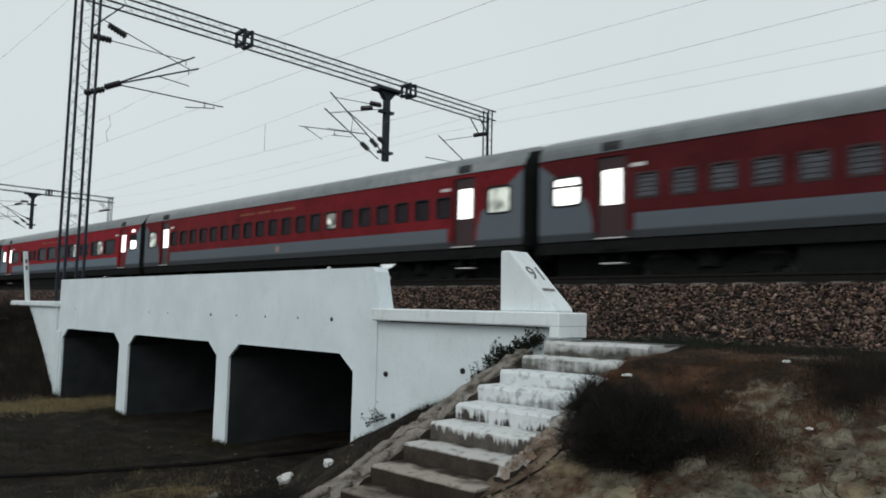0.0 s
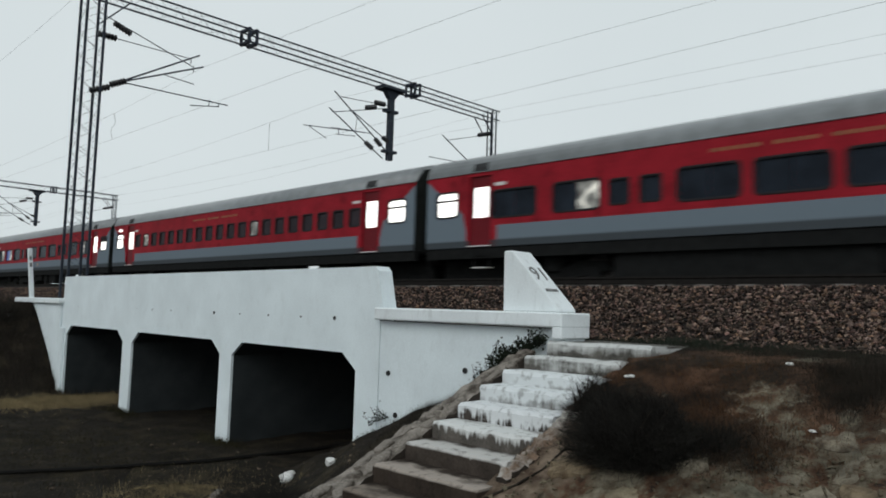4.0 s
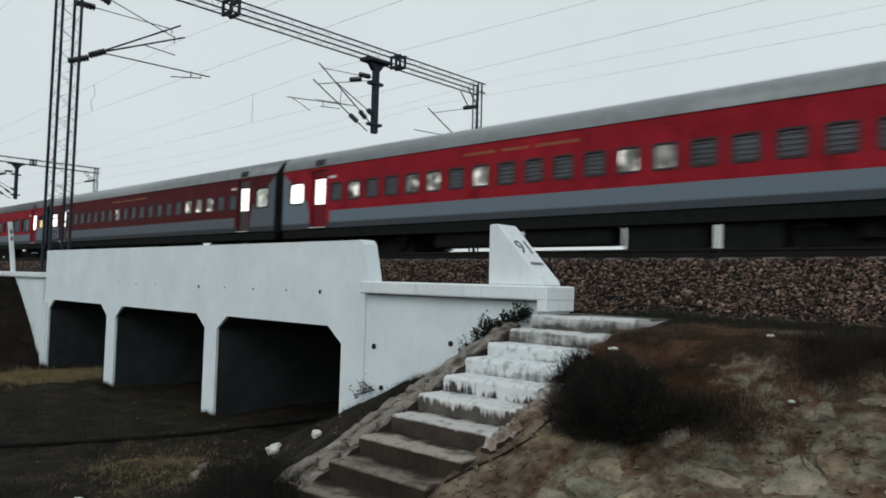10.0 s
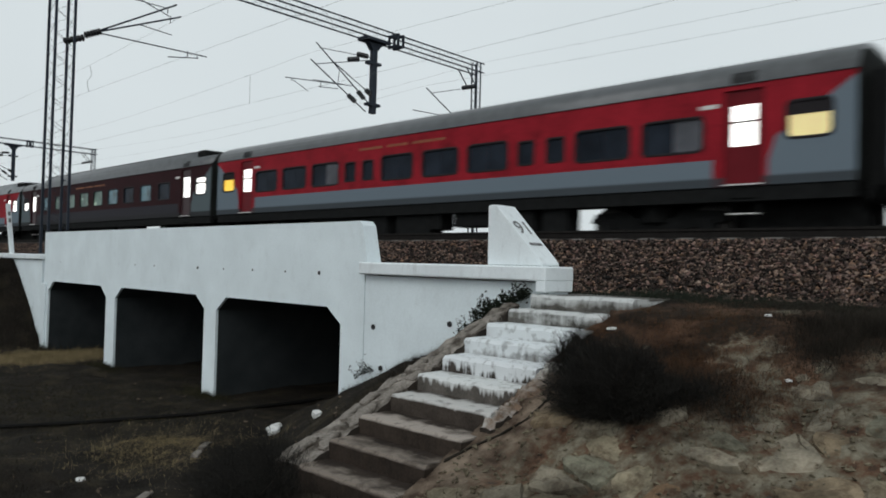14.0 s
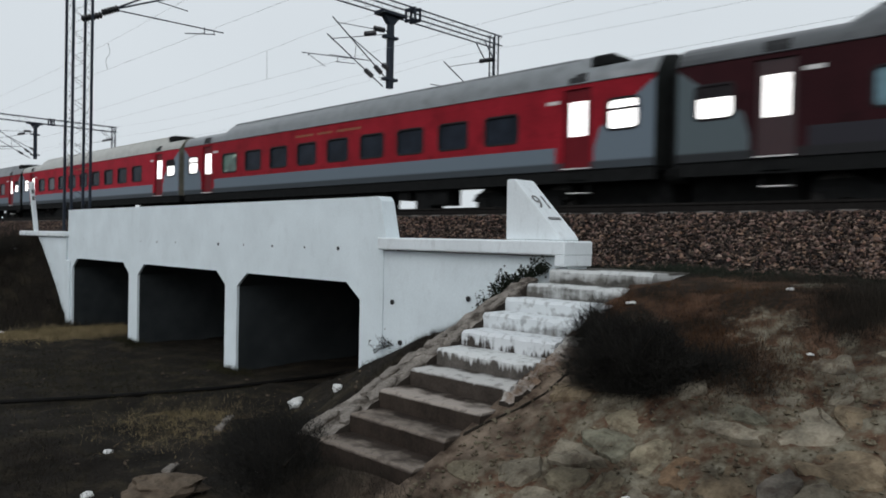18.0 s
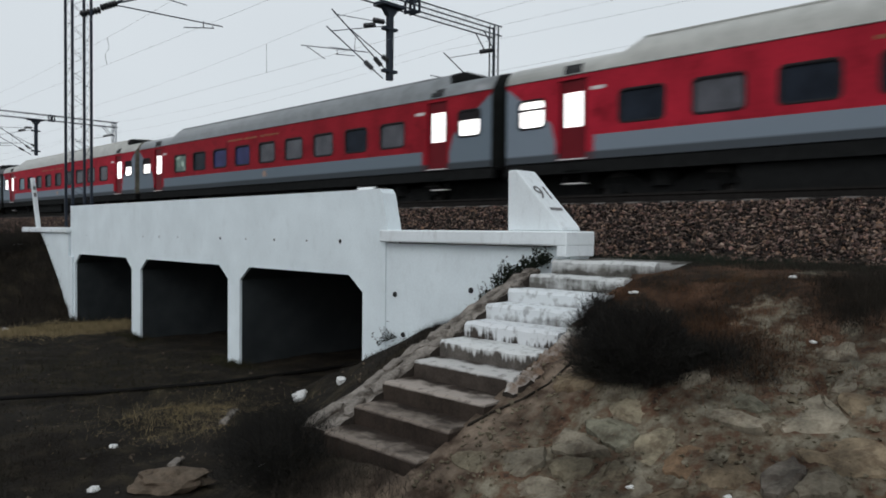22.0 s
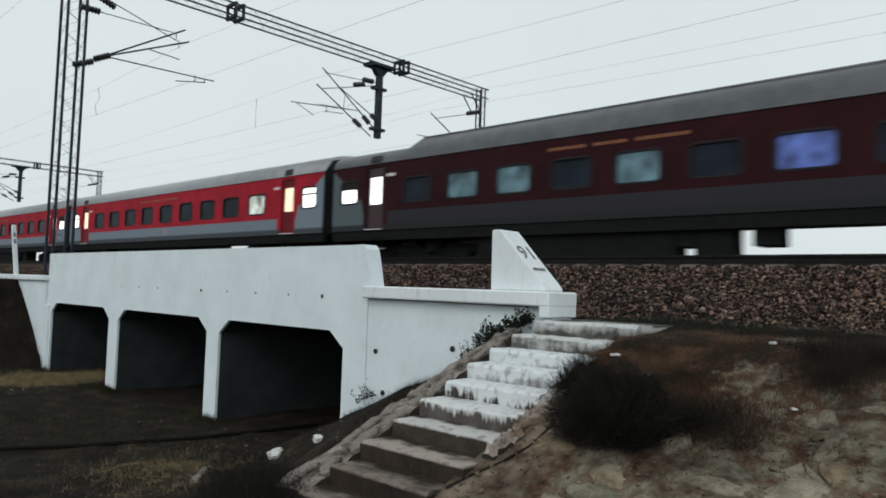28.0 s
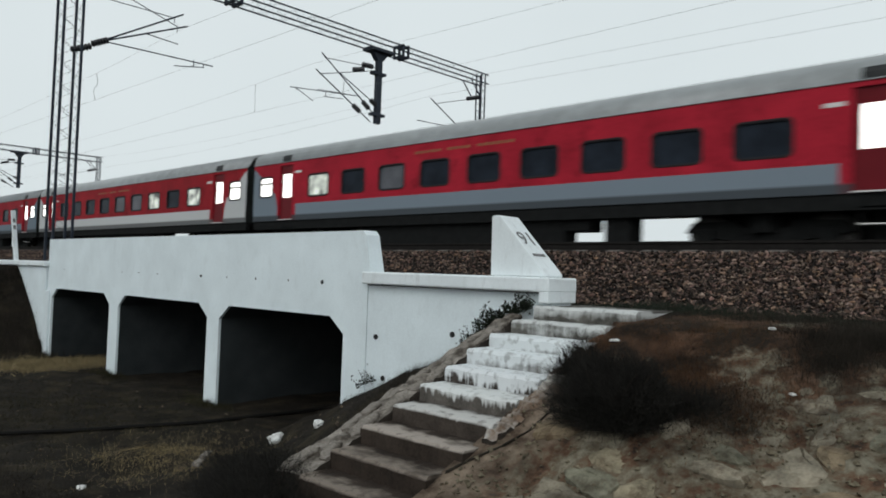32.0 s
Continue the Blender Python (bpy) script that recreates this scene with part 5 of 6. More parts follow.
        def plate_bm():
            bm = B()
            box(bm, -1.627, -1.618, -0.2, 0.2, 2.86, 2.95)
            return bm
        pl = part("number_plate", shared("number_plate", plate_bm, M_SIGN), None, ob, "small white plate")
        pl.location = (0, 12 - (3.05 if k == 0 else 20.95), 0.06)
    if signs:
        def board_bm():
            bm = B()
            for k in range(17):
                if k not in (6, 11):
                    box(bm, -1.626, -1.617, 0.23 * k - 2.0, 0.23 * k - 2.0 + 0.17, 3.02, 3.10)
            return bm
        sb = part("name_board", shared("name_board", board_bm, M_ORANGE), None, ob, "faded orange lettering bars")
        sb.location = (0, 1.0, 0.03)
        tagged(sb, "faded orange lettering bars", kind="stuff")
    if emblem:
        def emblem_bm():
            bm = B()
            rod(bm, (-1.627, 0, 1.58), (-1.615, 0, 1.58), 0.13, 14)
            return bm
        part("emblem", shared("emblem", emblem_bm, M_EMBLEM), None, ob, "faded round emblem")
    if hump:
        def unit_bm():
            bm = B()
            box(bm, -1.15, 1.15, -10.45, -9.75, 3.85, 4.16, 0.06)
            return bm
        part("roof_unit", shared("roof_unit", unit_bm, M_UNDER), None, ob, "dark roof ventilation unit")
    # underframe
    def sole_bm():
        bm = B()
        box(bm, -1.58, -1.38, -HALF, HALF, 0.88, 1.195)
        return bm
    part("sole_bar", shared("sole_bar", sole_bm, M_UNDER), None, ob)

    def floor_bm():
        bm = B()
        box(bm, -1.38, 1.58, -HALF, HALF, 1.12, 1.195)
        return bm
    part("floor_pan", shared("floor_pan", floor_bm, M_UNDER), None, ob)
    boxes = UNDERFLOOR[{0: 1, 3: 1, 6: 1, 16: 15, 17: 15, 18: 15}.get(index, index)]
    for a, b, z in boxes:
        def boxes_bm():
            bm = B()
            box(bm, -1.42, -0.8, 12 - b, 12 - a, z, 1.12, 0.025)
            return bm
        part("underfloor_box", shared("underfloor|%.2f %.2f %.2f" % (a, b, z), boxes_bm, M_UNDER), None, ob, "black underfloor equipment box")
    for y in (-7.45, 7.45):
        bogie(ob, y)

    def bellow_bm():
        bm = B()
        for k in range(5):
            w = 0.95 if k % 2 else 0.88
            y = 11.925 + 0.045 * k
            box(bm, -w, w, y, y + 0.045, 1.15, 3.45 + (0.05 if k % 2 else 0))
        return bm
    part("gangway_bellows", shared("bellows", bellow_bm, M_BELLOW), None, ob)
    other = part("gangway_bellows", cache["bellows"], None, ob)
    other.rotation_euler = (0, 0, math.pi)

    def coupler_bm():
        bm = B()
        box(bm, -0.15, 0.15, -0.12, 0.12, 0.85, 1.05, 0.02)
        return bm

    def buffer_bm():
        bm = B()
        rod(bm, (0, -0.1, 0.98), (0, 0.1, 0.98), 0.2, 12)
        return bm
    for side in (-1, 1):
        part("coupler", shared("coupler", coupler_bm, M_UNDER), None, ob).location = (0, side * 12.03, 0)
        for x in (-0.9, 0.9):
            part("buffer", shared("buffer", buffer_bm, M_UNDER), None, ob).location = (x, side * 12.0, 0)
    return ob


RED, DULL = "red coach with a grey band and ", "dark red coach with a grey band and "
COACHES = [
    coach(0, "S", False, P_DULL, M_ROOF, {}, DULL + "small slatted windows", haze="all"),
    coach(1, "S", False, P_MID, M_ROOF, {13: "D"}, RED + "small dark windows, one lit", ends=("D", "D"), emblem=True),
    coach(2, "V", False, P_RED, M_ROOF, {1: "-D", 5: "-D", 6: "-D"}, RED + "wide windows, some half lit", ends=("L", "U"), vents=(-11.0,)),
    coach(3, "S", False, P_RED, M_ROOF, {1: "D", 12: "L"}, RED + "small dark windows, one lit", vents=(11.0,)),
    coach(4, "W", False, P_RED, M_ROOF, {0: "-D", 1: "BD", 7: "D-", 8: "G"}, RED + "wide windows, a yellow blind", ends=("Y", "U"), emblem=True),
    coach(5, "S", False, P_RED, M_ROOF, {1: "D", 4: "D", 5: "L", 7: "D", 12: "D", 13: "L"}, RED + "slatted windows, some lit", ends=("F", "F"), haze="all"),
    coach(6, "S", False, P_DULL, M_ROOF, {7: "D", 15: "D", 16: "L", 17: "L"}, DULL + "slatted windows, few lit", ends=("L", "D"), haze="all"),
    coach(7, "W", False, P_RED, M_ROOF_D, {7: "-G", 2: "-G"}, RED + "wide windows, a yellow blind", ends=("Y", "y")),
    coach(8, "C", True, P_MAROON, M_ROOF_D, {0: "T", 1: "t", 2: "t", 3: "t", 4: "t", 5: "T", 7: "T"}, "maroon air-conditioned coach with dimly lit teal windows", ends=("U", "L")),
    coach(9, "A", True, P_RED, M_ROOF, {0: "t"}, RED + "large tinted windows, one lit"),
    coach(10, "A", True, P_BRIGHT, M_ROOF_C, {1: "G"}, "red coach with a cream roof and large tinted windows", ends=("L", "U")),
    coach(11, "C", True, P_RED, M_ROOF, {0: "t", 2: "q", 3: "q"}, RED + "large hazy grey windows", ends=("U", "U"), haze=(4, 5, 6, 8), emblem=True),
    coach(12, "C", True, P_BRIGHT, M_ROOF_C, {0: "T"}, "red coach with a cream roof and large tinted windows", ends=("L", "U"), haze=(6, 7, 8), emblem=True),
    coach(13, "A", True, P_MAROON, M_ROOF_D, {1: "T", 2: "T", 4: "T", 6: "B"}, "maroon air-conditioned coach with blue and teal lit windows", ends=("U", "L")),
    coach(14, "B", False, P_BRIGHT, M_ROOF_P, {8: "D"}, RED + "large tinted windows, one lit", doors=("w", "w"), emblem=True),
    coach(15, "B", False, P_BRIGHT, M_ROOF_P, {0: "D", 2: "G"}, RED + "large tinted windows, one lit", ends=("L", "U")),
    coach(16, "B", False, P_WHITEBAND, M_ROOF_P, {6: "D", 8: "D"}, "red coach with a white band and large windows", haze=(4, 5)),
    coach(17, "B", False, P_RED, M_ROOF, {}, RED + "large tinted windows"),
    coach(18, "B", False, P_RED, M_ROOF, {}, RED + "large tinted windows"),
]


# ---- stone pitching on the slope beside the stairs ----
pitching = thing("stone_pitching", (0, 0, 0), "rough pitching of weathered flat stones on the bank", "stone pitching", kind="structure")


def cell(seed, others, reach=0.6):
    """The polygon of points nearer to seed than to any of the others, by cutting a square."""
    poly = [(seed[0] + a * reach, seed[1] + b * reach) for a, b in ((-1, -1), (1, -1), (1, 1), (-1, 1))]
    for o in others:
        nx, ny = o[0] - seed[0], o[1] - seed[1]
        c = (o[0] ** 2 + o[1] ** 2 - seed[0] ** 2 - seed[1] ** 2) / 2
        out = []
        for p, q in zip(poly, poly[1:] + poly[:1]):
            a, b = p[0] * nx + p[1] * ny - c, q[0] * nx + q[1] * ny - c
            if a <= 0:
                out.append(p)
            if a * b < 0:
                k = a / (a - b)
                out.append((p[0] + k * (q[0] - p[0]), p[1] + k * (q[1] - p[1])))
        poly = out
        if len(poly) < 3:
            break
    return poly


prng = random.Random(21)
SEEDS = []
for i in range(13):
    for j in range(13):
        SEEDS.append((2.5 + 0.335 * i + prng.uniform(-0.19, 0.19), -0.8 + 0.365 * j + (0.18 if i % 2 else 0) + prng.uniform(-0.19, 0.19)))
TILT = math.atan(0.45)
for k, sd in enumerate(SEEDS):
    x, y = sd
    g = 5.75 - x - 0.62 * y + 2.4 * (0.5 + 0.5 * noise.noise(Vector((x * 1.1, y * 1.1, 3.0))))
    bare = any(math.hypot(x - a, y - b) < 0.24 for a, b in ((5.55, 1.75), (5.9, 1.45)))
    if y > 3.5 or (g < -0.1 and not bare) or prng.random() < 0.06:
        continue
    poly = cell(sd, [o for o in SEEDS if o != sd and abs(o[0] - x) < 1.0 and abs(o[1] - y) < 1.0])
    if len(poly) < 3:
        continue
    sunk = prng.uniform(-0.03, 0.016) - (0.012 if x > 5.2 else 0) - (0.012 if bare else 0)
    gap = prng.uniform(0.90, 1.06)
    poly = [  # worn corners
        (p[0] + f * (q[0] - p[0]), p[1] + f * (q[1] - p[1])) for p, q in zip(poly, poly[1:] + poly[:1]) for f in (0.27, 0.73)]
    bm = B()
    dense = []
    for p, q in zip(poly, poly[1:] + poly[:1]):
        for f in (0.0, 0.5):
            dense.append((p[0] + f * (q[0] - p[0]) - x, p[1] + f * (q[1] - p[1]) - y))
    dense = [(a * gap * k, b * gap * k) for (a, b), k in zip(dense, [prng.uniform(0.86, 1.06) for _ in dense])]
    ta, tb = prng.uniform(-0.08, 0.08), prng.uniform(-0.08, 0.08)
    rings = [[bm.verts.new((a * s, b * s, z + ta * a + tb * b + 0.03 * noise.noise(Vector((a * s * 7 + k, b * s * 7, 0))) + (prng.uniform(-0.006, 0.006) if z > 0 else 0))) for a, b in dense]
             for s, z in ((1.0, -0.12), (1.0, -0.026), (0.955, 0.004), (0.75, 0.015), (0.38, 0.020))]
    n = len(dense)
    for r, q in zip(rings, rings[1:]):
        for i in range(n):
            bm.faces.new((r[i], r[(i + 1) % n], q[(i + 1) % n], q[i]))
    bm.faces.new(rings[-1])
    ob = part("pitching_stone", bm, M_PITCH, pitching)
    ob.matrix_basis = Matrix.Translation((x, y, ground_z(x, y) + sunk)) @ Matrix.Rotation(-TILT, 4, "Y")


def scatter(rng, n):
    x = 2.2 + 3.4 * rng.uniform(0, 1, n) ** 1.3
    y = rng.uniform(-0.8, 3.8, n)
    z = np.array([ground_z(a, b) for a, b in zip(x, y)])
    return np.stack([x, y, z + 0.008], -1)


stone_mesh("rubble", 4200, scatter, (0.005, 0.026), 9, M_PITCH, "small broken stones scattered on the bank", "rubble")


def scatter_left(rng, n):
    x = rng.uniform(1.5, 6.8, n)
    y = 5.6 + 14 * rng.uniform(0, 1, n) ** 1.5
    z = np.array([ground_z(a, b) for a, b in zip(x, y)])
    return np.stack([x, y, z + 0.006], -1)


stone_mesh("litter_stones", 260, scatter_left, (0.010, 0.03), 10, M_ROCK, "pebbles and crumbs on the dark soil", "rubble")


# ---- plants ----
def blades(n, sampler, length, width, lean, seed):
    """Thin bent blades or twigs: two quads each, in one mesh."""
    rng = np.random.default_rng(seed)
    p, up = sampler(rng, n)
    L = rng.uniform(*length, (n, 1))
    d = up + rng.normal(0, lean, (n, 3))
    d /= np.linalg.norm(d, axis=1, keepdims=True)
    side = np.cross(d, rng.normal(0, 1, (n, 3)))
    side /= np.linalg.norm(side, axis=1, keepdims=True)
    w = rng.uniform(*width, (n, 1))
    bend = rng.normal(0, 0.25, (n, 3)) * L
    mid = p + d * L * 0.5 + bend * 0.25
    tip = p + d * L + bend
    v = np.stack([p - side * w, p + side * w, mid + side * w * 0.7, mid - side * w * 0.7, tip], 1).reshape(-1, 3)
    base = 5 * np.arange(n)
    f = [(b, b + 1, b + 2, b + 3) for b in base] + [(b + 3, b + 2, b + 4) for b in base]
    return v, f


def blade_mesh(name, n, sampler, length, width, lean, seed, material):
    v, f = blades(n, sampler, length, width, lean, seed)
    me = bpy.data.meshes.new(name)
    me.from_pydata(v.tolist(), [], [tuple(int(i) for i in q) for q in f])
    me.materials.append(material)
    return me


def shrub(at, radius, height, n, seed, label, material=M_SHRUB, stray=40):
    """A dense dry shrub: woody stems from the ground, a ragged crown of fine twigs and stray shoots."""
    ob = thing("shrub", at, label, "shrub", "dry shrubs")
    r = random.Random(seed)
    bm = B()
    for k in range(16):
        a, q = r.uniform(0, 6.28), r.uniform(0.2, 0.85)
        p0 = Vector((0.12 * radius * math.cos(a), 0.12 * radius * math.sin(a), -0.1))
        p1 = Vector((q * radius * 0.6 * math.cos(a), q * radius * 0.6 * math.sin(a), height * r.uniform(0.35, 0.6)))
        p2 = Vector((q * radius * math.cos(a + 0.3), q * radius * math.sin(a + 0.3), height * r.uniform(0.7, 1.0)))
        rod(bm, p0, p1, 0.010, 5, 0.006)
        rod(bm, p1, p2, 0.006, 4, 0.002)
    part("stem_clump", bm, M_WEED, ob)

    def sample(rng, m):
        d = rng.normal(0, 1, (m, 3))
        d[:, 2] = np.abs(d[:, 2])
        d /= np.linalg.norm(d, axis=1, keepdims=True)
        lump = np.array([1 + 0.45 * noise.noise(Vector(q) * 1.7 + Vector((seed, 0, 0))) + 0.22 * noise.noise(Vector(q) * 5.3 + Vector((0, seed, 0))) for q in d])
        rad = (rng.uniform(0, 1, m) ** 0.62 * lump)[:, None]
        p = d * rad * np.array([radius, radius, height])
        return p, d * 0.7 + np.array([0.0, 0.15, 0.45])
    crown = new("crown", blade_mesh("crown", n, sample, (0.04, 0.17), (0.0008, 0.0024), 0.75, seed, material))
    crown.parent = ob

    def sample_stray(rng, m):
        d = rng.normal(0, 1, (m, 3))
        d[:, 2] = np.abs(d[:, 2]) + 0.5
        d /= np.linalg.norm(d, axis=1, keepdims=True)
        return d * np.array([radius, radius, height]) * 0.6, d
    shoots = new("twig_spray", blade_mesh("twig_spray", stray, sample_stray, (0.15, 0.42), (0.001, 0.0022), 0.35, seed + 50, material))
    shoots.parent = ob
    return ob


shrub((5.12, 2.92, ground_z(5.12, 2.92) - 0.06), 0.47, 0.47, 46000, 3, "dense dark dry shrub growing beside the stairs", stray=160)
shrub((5.55, 3.52, ground_z(5.55, 3.52) - 0.06), 0.27, 0.38, 7000, 8, "small dark dry shrub leaning over the steps", stray=90)
shrub((5.42, 2.45, ground_z(5.42, 2.45) - 0.05), 0.26, 0.14, 2500, 9, "low dark scrub spreading over the bank")
shrub((4.65, 7.15, ground_z(4.65, 7.15) - 0.08), 0.7, 0.40, 11000, 4, "low dark dry shrub at the foot of the stairs")
shrub((4.1, 6.25, ground_z(4.1, 6.25) - 0.08), 0.7, 0.42, 15000, 5, "low dark dry shrub at the foot of the stairs")
for x, y, r, h, k in ((6.3, 25.6, 0.9, 0.8, 61), (6.9, 26.6, 1.0, 1.0, 62), (5.6, 24.3, 0.8, 0.5, 63), (6.2, 23.6, 0.6, 0.45, 64)):
    shrub((x, y, ground_z(x, y) - 0.1), r, h, 5000, k, "dark scrub on the bank beyond the bridge", stray=60)
shrub((3.50, 5.25, ground_z(3.50, 5.25) - 0.05), 0.55, 0.50, 15000, 7, "low dark dry shrub at the foot of the stairs")


def patch(cx, cy, rx, ry):
    def sample(rng, m):
        x, y = rng.normal(cx, rx, m), rng.normal(cy, ry, m)
        z = np.array([ground_z(a, b) for a, b in zip(x, y)])
        return np.stack([x, y, z - 0.01], -1), np.tile([0.0, 0.0, 1.0], (m, 1))
    return sample


M_BROWN = mat("reddish_dry_grass", (0.075, 0.038, 0.019), rough=0.95, spread=0.4, scale=3, island=0.5, bump=0, spec=0.1)
M_OLIVE = mat("olive_dry_grass", (0.034, 0.031, 0.018), rough=0.95, spread=0.4, scale=3, island=0.5, bump=0, spec=0.1)
FINE, WIDE = (0.0007, 0.0018), (0.002, 0.006)
for name, n, spot, length, width, seed, material, label in (
        ("dry_grass", 7000, (6.35, 2.85, 0.38, 0.5), (0.02, 0.08), FINE, 11, M_BROWN, "reddish brown dry grass on the bank's shoulder"),
        ("dry_grass", 14000, (6.85, 1.35, 0.3, 0.5), (0.03, 0.13), FINE, 12, M_WEED, "dark dry weeds on the bank's shoulder"),
        ("dry_grass", 700, (6.05, 1.75, 0.15, 0.15), (0.03, 0.09), FINE, 13, M_WEED, "dark dry weeds among the pitching stones"),
        ("dry_grass", 5000, (5.45, 2.3, 0.18, 0.2), (0.03, 0.11), FINE, 23, M_WEED, "dark brown dry weeds beside the dense shrub"),
        ("dry_grass", 4000, (5.55, 2.2, 0.25, 0.3), (0.03, 0.10), FINE, 24, M_BROWN, "reddish dry grass beside the dense shrub"),
        ("dry_grass", 6000, (6.65, 1.5, 0.2, 0.25), (0.04, 0.15), FINE, 25, M_WEED, "dark dry weeds on the bank's shoulder"),
        ("dry_grass", 6000, (6.5, 1.8, 0.22, 0.13), (0.04, 0.13), FINE, 46, M_WEED, "dark dry weeds on the bank's shoulder"),
        ("dry_grass", 5000, (5.5, 2.5, 0.17, 0.2), (0.04, 0.12), FINE, 47, M_WEED, "dark brown dry weeds beside the dense shrub"),
        ("dry_grass", 3500, (6.0, 2.85, 0.3, 0.2), (0.02, 0.07), FINE, 48, M_WEED, "dark dry weeds among reddish dry grass"),
        ("dry_grass", 2500, (6.9, 2.9, 0.25, 0.5), (0.02, 0.06), FINE, 49, M_OLIVE, "olive weeds among reddish dry grass"),
        ("dry_grass", 1600, (5.95, 3.75, 0.28, 0.05), (0.04, 0.14), FINE, 50, M_BROWN, "dry brown weeds along the ends of the steps"),
        ("dry_grass", 8000, (7.7, 2.0, 0.18, 0.9), (0.03, 0.12), FINE, 45, M_WEED, "dark dry weeds along the foot of the ballast"),
        ("dry_grass", 6000, (7.9, 4.0, 0.12, 0.6), (0.04, 0.12), FINE, 26, M_LEAF, "low dark green weeds along the foot of the ballast"),
        ("dry_grass", 22000, (4.6, 13.0, 1.4, 2.2), (0.02, 0.09), (0.0012, 0.0035), 27, M_OLIVE, "thin olive grass on the flat ground below the bridge"),
        ("dry_grass", 5000, (5.78, 2.8, 0.2, 0.25), (0.02, 0.09), FINE, 20, M_BROWN, "dark dry weeds among the pitching stones"),
        ("dry_grass", 9000, (7.85, 2.8, 0.2, 1.3), (0.03, 0.10), FINE, 14, M_LEAF, "low dark green weeds along the foot of the ballast"),
        ("straw_grass", 26000, (5.9, 19.3, 1.5, 0.5), (0.05, 0.16), WIDE, 15, M_STRAW, "pale dry straw grass beside the bridge"),
        ("straw_grass", 10000, (4.7, 9.3, 0.6, 0.7), (0.02, 0.07), (0.001, 0.003), 16, M_STRAW, "thin straw lying on the dark soil"),
        ("dry_grass", 9000, (3.5, 14.0, 1.6, 2.6), (0.03, 0.12), (0.001, 0.004), 17, M_WEED, "dark dry grass on the flat ground"),
        ("dry_grass", 9000, (2.3, 8.6, 0.5, 0.8), (0.03, 0.12), (0.001, 0.003), 21, M_WEED, "dark dry weeds on the flat ground"),
        ("dry_grass", 26000, (6.0, 24.6, 1.1, 1.7), (0.08, 0.40), WIDE, 18, M_WEED, "dark scrub on the far bank"),
        ("dry_grass", 2600, (6.92, 12.5, 0.12, 0.4), (0.05, 0.16), (0.001, 0.003), 41, M_OLIVE, "olive grass at the foot of a bridge pier"),
        ("dry_grass", 2600, (6.92, 17.0, 0.12, 0.4), (0.05, 0.16), (0.001, 0.003), 42, M_OLIVE, "olive grass at the foot of a bridge pier"),
        ("dry_grass", 2600, (6.9, 21.2, 0.15, 0.4), (0.06, 0.22), (0.001, 0.004), 43, M_WEED, "dark weeds at the foot of the far wing wall"),
        ("dry_grass", 2600, (6.9, 8.3, 0.12, 0.4), (0.03, 0.10), (0.001, 0.003), 44, M_WEED, "dark weeds at the foot of a bridge pier"),
        ("dry_grass", 13000, (6.0, 6.1, 0.5, 0.4), (0.03, 0.12), FINE, 19, M_WEED, "dark weeds along the kerb of the stairs"),
        ("dry_grass", 4500, (3.3, 4.5, 0.18, 0.6), (0.05, 0.18), FINE, 22, M_WEED, "dark weeds at the foot of the stairs")):
    tagged(new(name, blade_mesh(name, n, patch(*spot), length, width, 0.6, seed, material)), label, "grass", kind="stuff")


def leafy_plant(at, length, height, n, seed, label, fall=0.58):
    """Weeds rooted along a sloping joint of a wall: thin stems, most of them short, and many small leaves."""
    ob = thing("wall_plant", at, label, "plant", "plants on the wall")
    r = random.Random(seed)
    tips = []
    for k in range(14):
        d = r.uniform(-0.5, 0.5) * length
        p = Vector((r.uniform(-0.05, 0.0), d, -fall * d - 0.03))
        q = p + Vector((r.uniform(-0.12, -0.02), r.uniform(-0.06, 0.10), height * r.random() ** 1.6 + 0.03))
        bm = B()
        rod(bm, p, q, 0.005, 4, 0.002)
        part("stem", bm, M_WEED, ob)
        tips.append((p, q))
    bm = B()
    for k in range(n):
        p, q = tips[r.randrange(len(tips))]
        c = p.lerp(q, r.random() ** 1.3 * 1.05) + Vector((r.gauss(0, 0.02), r.gauss(0, 0.028), r.gauss(0, 0.022)))
        d = Vector((r.uniform(-1, 0.2), r.uniform(-1, 1), r.uniform(-0.4, 1))).normalized()
        s = d.cross(Vector((r.random(), r.random(), r.random()))).normalized()
        L = r.uniform(0.018, 0.05)
        bm.faces.new([bm.verts.new(v) for v in (c, c + d * L * 0.5 + s * L * 0.28, c + d * L, c + d * L * 0.5 - s * L * 0.28)])
    tagged(part("leaves", bm, M_LEAF, ob), kind="stuff")


for y, z, length, height, n, seed in ((5.27, 2.13, 0.32, 0.16, 650, 31), (5.50, 2.00, 0.32, 0.20, 900, 32), (5.76, 1.86, 0.34, 0.26, 800, 34), (6.02, 1.72, 0.30, 0.22, 240, 35)):
    leafy_plant((FACE - 0.05, y, z), length, height, n, seed, "dark green weed rooted along the wing wall by the stairs")
leafy_plant((FACE - 0.04, 8.0, 0.95), 0.5, 0.20, 150, 33, "small dark weed at the foot of the wall", 0.4)


# a dark root half out of the earth along the stairs
bm = B()
pts = [(4.02, 4.0), (4.2, 3.87), (4.4, 3.79), (4.62, 3.66), (4.82, 3.57), (5.05, 3.50)]
pts = [Vector((x, y, ground_z(x, y) + 0.012)) for x, y in pts]
for k, (p, q) in enumerate(zip(pts, pts[1:])):
    rod(bm, p, q, 0.010 + 0.004 * (k % 2), 7, 0.010)
solid("root", bm, M_WEED, "dark woody root lying half out of reddish earth", "root")


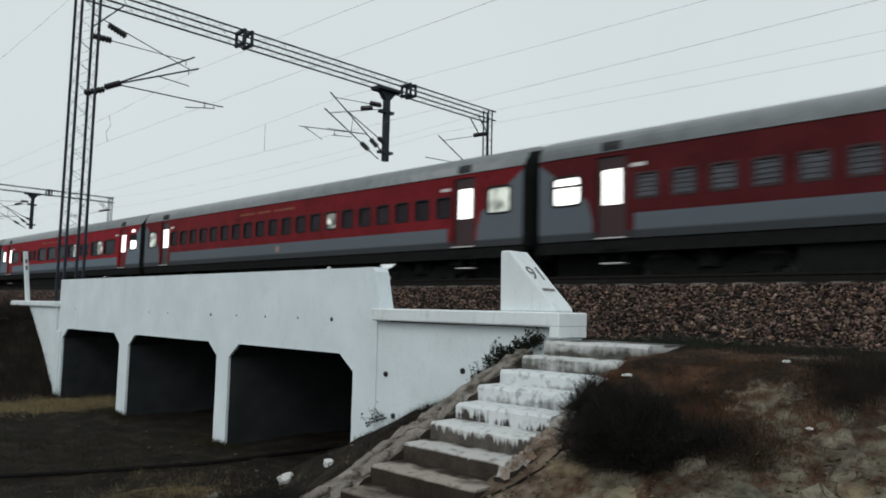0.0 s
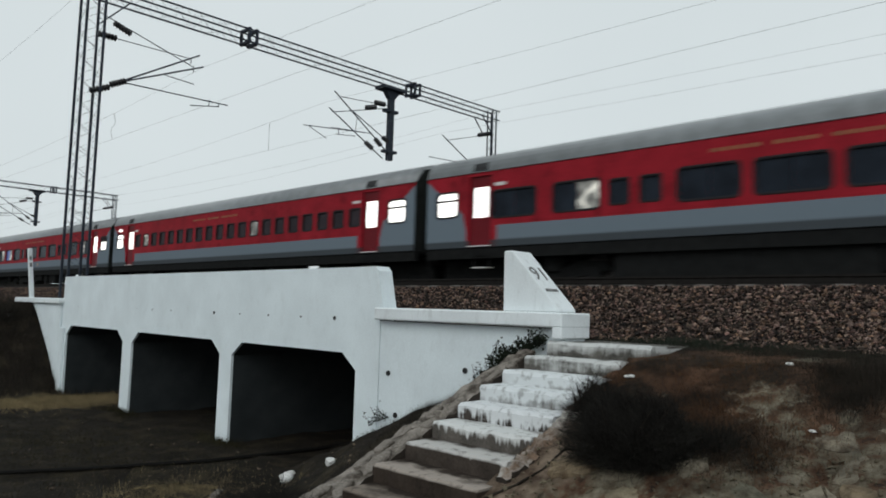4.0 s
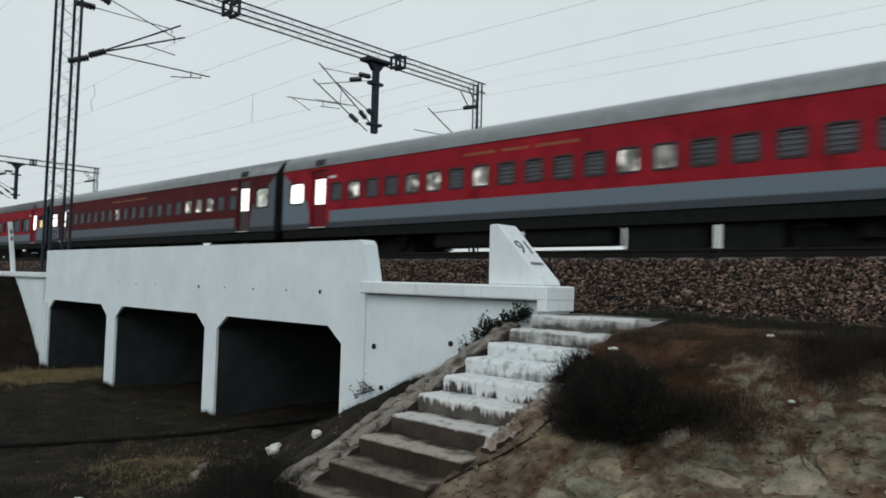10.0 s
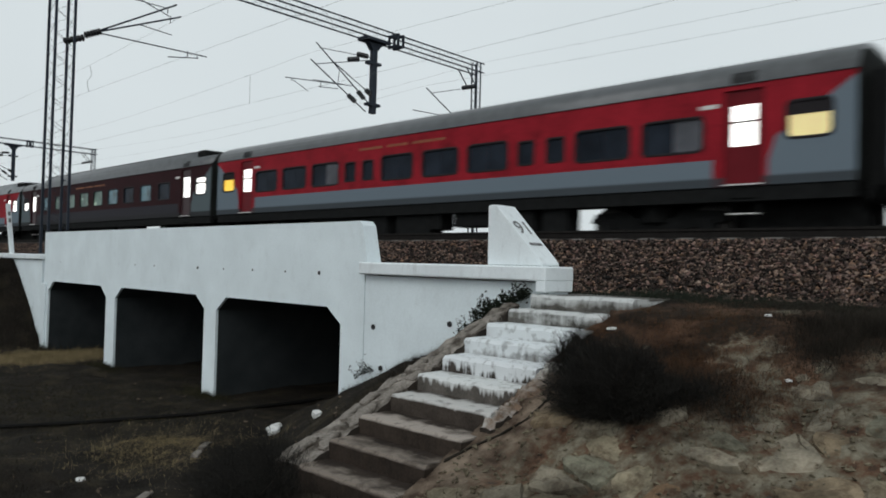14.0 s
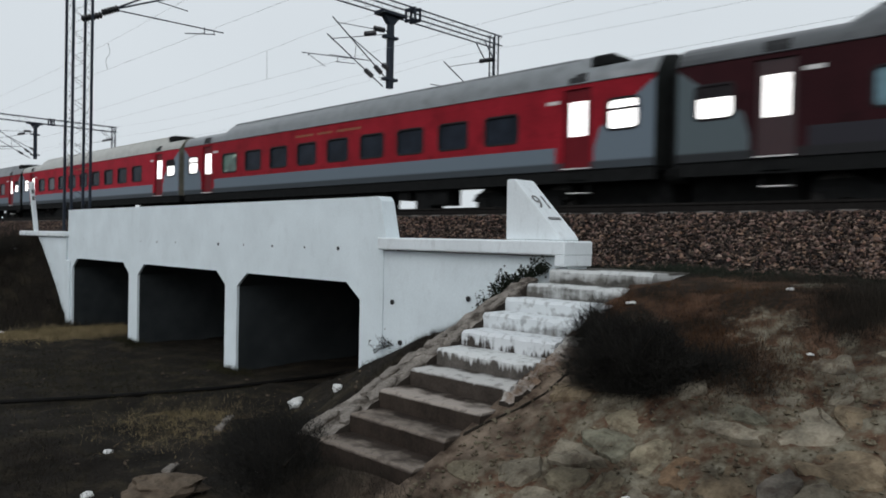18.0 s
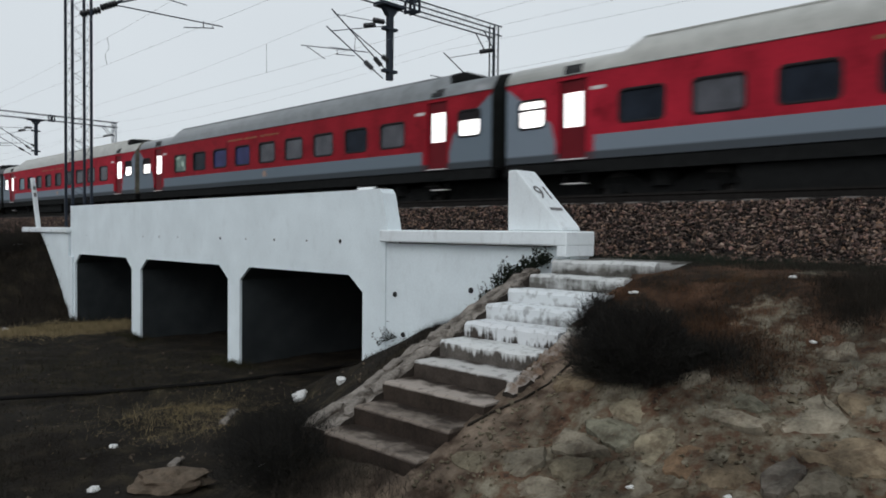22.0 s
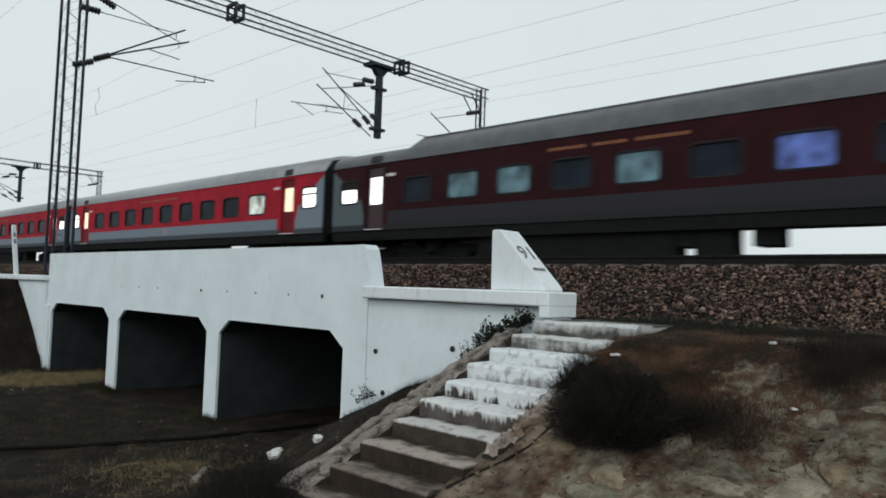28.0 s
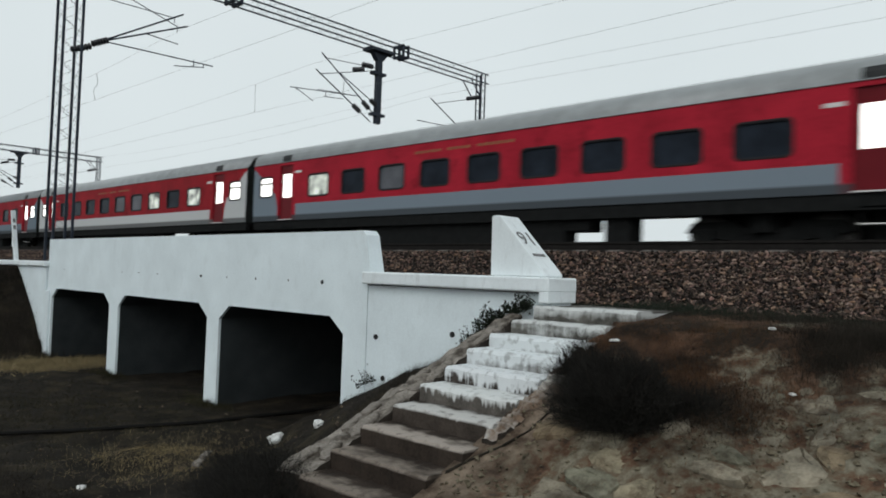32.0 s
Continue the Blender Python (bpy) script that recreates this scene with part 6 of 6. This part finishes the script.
# ---- litter, rock, cable ----
def crumple(name, at, size, seed, label, category="litter", material=M_PLASTIC):
    r = random.Random(seed)
    bm = B()
    bmesh.ops.create_icosphere(bm, subdivisions=3, radius=1)
    for v in bm.verts:
        k = 1 + 0.38 * noise.noise(v.co * 1.8 + Vector((seed, 0, 0))) + 0.14 * noise.noise(v.co * 5 + Vector((0, seed, 0))) + r.uniform(-0.03, 0.03)
        v.co = Vector((v.co.x * size[0], v.co.y * size[1], max(-0.6, v.co.z) * size[2])) * k
    ob = solid(name, bm, material, label, category)
    ob.matrix_basis = Matrix.Translation((*at, ground_z(*at) + size[2] * 0.5)) @ Matrix.Rotation(r.uniform(0, 6.28), 4, "Z")
    return ob


crumple("plastic_bag", (6.0, 8.85), (0.13, 0.09, 0.08), 1, "crumpled white plastic bag lying on dark soil")
crumple("plastic_bag", (6.2, 9.05), (0.07, 0.06, 0.05), 2, "crumpled white plastic bag lying on dark soil")
crumple("plastic_bag", (5.72, 7.5), (0.08, 0.06, 0.06), 3, "crumpled white plastic bag beside the stairs")
for k, (x, y, s) in enumerate(((3.72, 6.1, 0.05), (3.25, 8.5, 0.07), (2.6, 7.3, 0.08), (7.0, 2.44, 0.045), (6.30, 3.66, 0.05), (4.05, 2.35, 0.035), (4.2, 1.8, 0.03), (5.9, 1.9, 0.035), (2.2, 9.9, 0.05), (4.4, 4.4, 0.05), (5.2, 20.5, 0.1), (6.4, 23.8, 0.14), (6.5, 24.4, 0.1))):
    crumple("paper_scrap", (x, y), (s, s * 0.75, s * 0.35), 20 + k, "torn white scrap lying on the ground")
crumple("boulder", (3.15, 6.85), (0.27, 0.36, 0.12), 50, "rounded brown boulder lying in dark soil", "rock", M_ROCK)
crumple("boulder", (3.9, 5.75), (0.10, 0.08, 0.06), 51, "small brown rock at the foot of the stairs", "rock", M_ROCK)

bm = B()
pts = [(1.5, 12.45), (2.97, 12.0), (4.33, 11.35), (5.94, 10.88), (7.6, 10.72), (9.5, 10.6)]
pts = [Vector((x, y, 0.02 + max(0, ground_z(x, y)))) for x, y in pts]
for p, q in zip(pts, pts[1:]):
    rod(bm, p, q, 0.032, 8)
solid("hose", bm, M_CABLE, "long black hose lying across the soil", "hose")
kerb_line = thing("edging", (0, 0, 0), "broken pale stone edging half sunk in the soil", "edging")
for k, (x, y) in enumerate(((3.34, 7.40), (3.56, 7.60), (4.72, 8.62), (4.92, 8.81))):
    st = part("edging_stone", slab(-0.13, 0.13, -0.05, 0.05, -0.1, 0.03, 0.02, 80 + k, 3), M_KERB, kerb_line)
    st.matrix_basis = Matrix.Translation((x, y, ground_z(x, y))) @ Matrix.Rotation(0.72, 4, "Z")


# ---- what moves: the train rolls towards -y along the middle track ----
PITCH = 24.3       # from coach to coach
TRAIN = [(0, 11.81), (1, 0.78), (2, -10.25), (3, -21.32), (6, -54.47), (7, -65.57), (8, -76.59), (9, -87.32), (10, -98.38), (11, -109.4), (12, -120.45), (13, -131.31), (14, -142.39), (17, -175.33), (18, -186.28), (19, -197.09), (20, -207.91), (21, -218.85), (22, -229.82), (23, -240.8), (24, -251.76), (25, -262.81), (28, -295.61), (29, -306.44), (30, -317.49), (31, -328.48), (32, -339.22)]


def motions():
    for k, ob in enumerate(COACHES):
        walk(ob, [(t, pose(TRACKS[1], y + PITCH * k - 12.0, RAIL)) for t, y in TRAIN])
    # the wheels roll; wheelsets that turn alike share one set of keys
    times = np.arange(0.0, 32.001, 0.05)
    gone = TRAIN[0][1] - np.interp(times, [r[0] for r in TRAIN], [r[1] for r in TRAIN])
    for (yy, facing), sets in WHEELSETS.items():
        walk(sets[0], [(float(t), pose(0, yy, WHEEL, math.degrees(facing * d / WHEEL), 0, 0)) for t, d in zip(times, gone)])
        keys = sets[0].animation_data
        for w in sets[1:]:
            w.rotation_mode = "QUATERNION"
            w.animation_data_create()
            w.animation_data.action = keys.action
            w.animation_data.action_slot = keys.action_slot


motions()
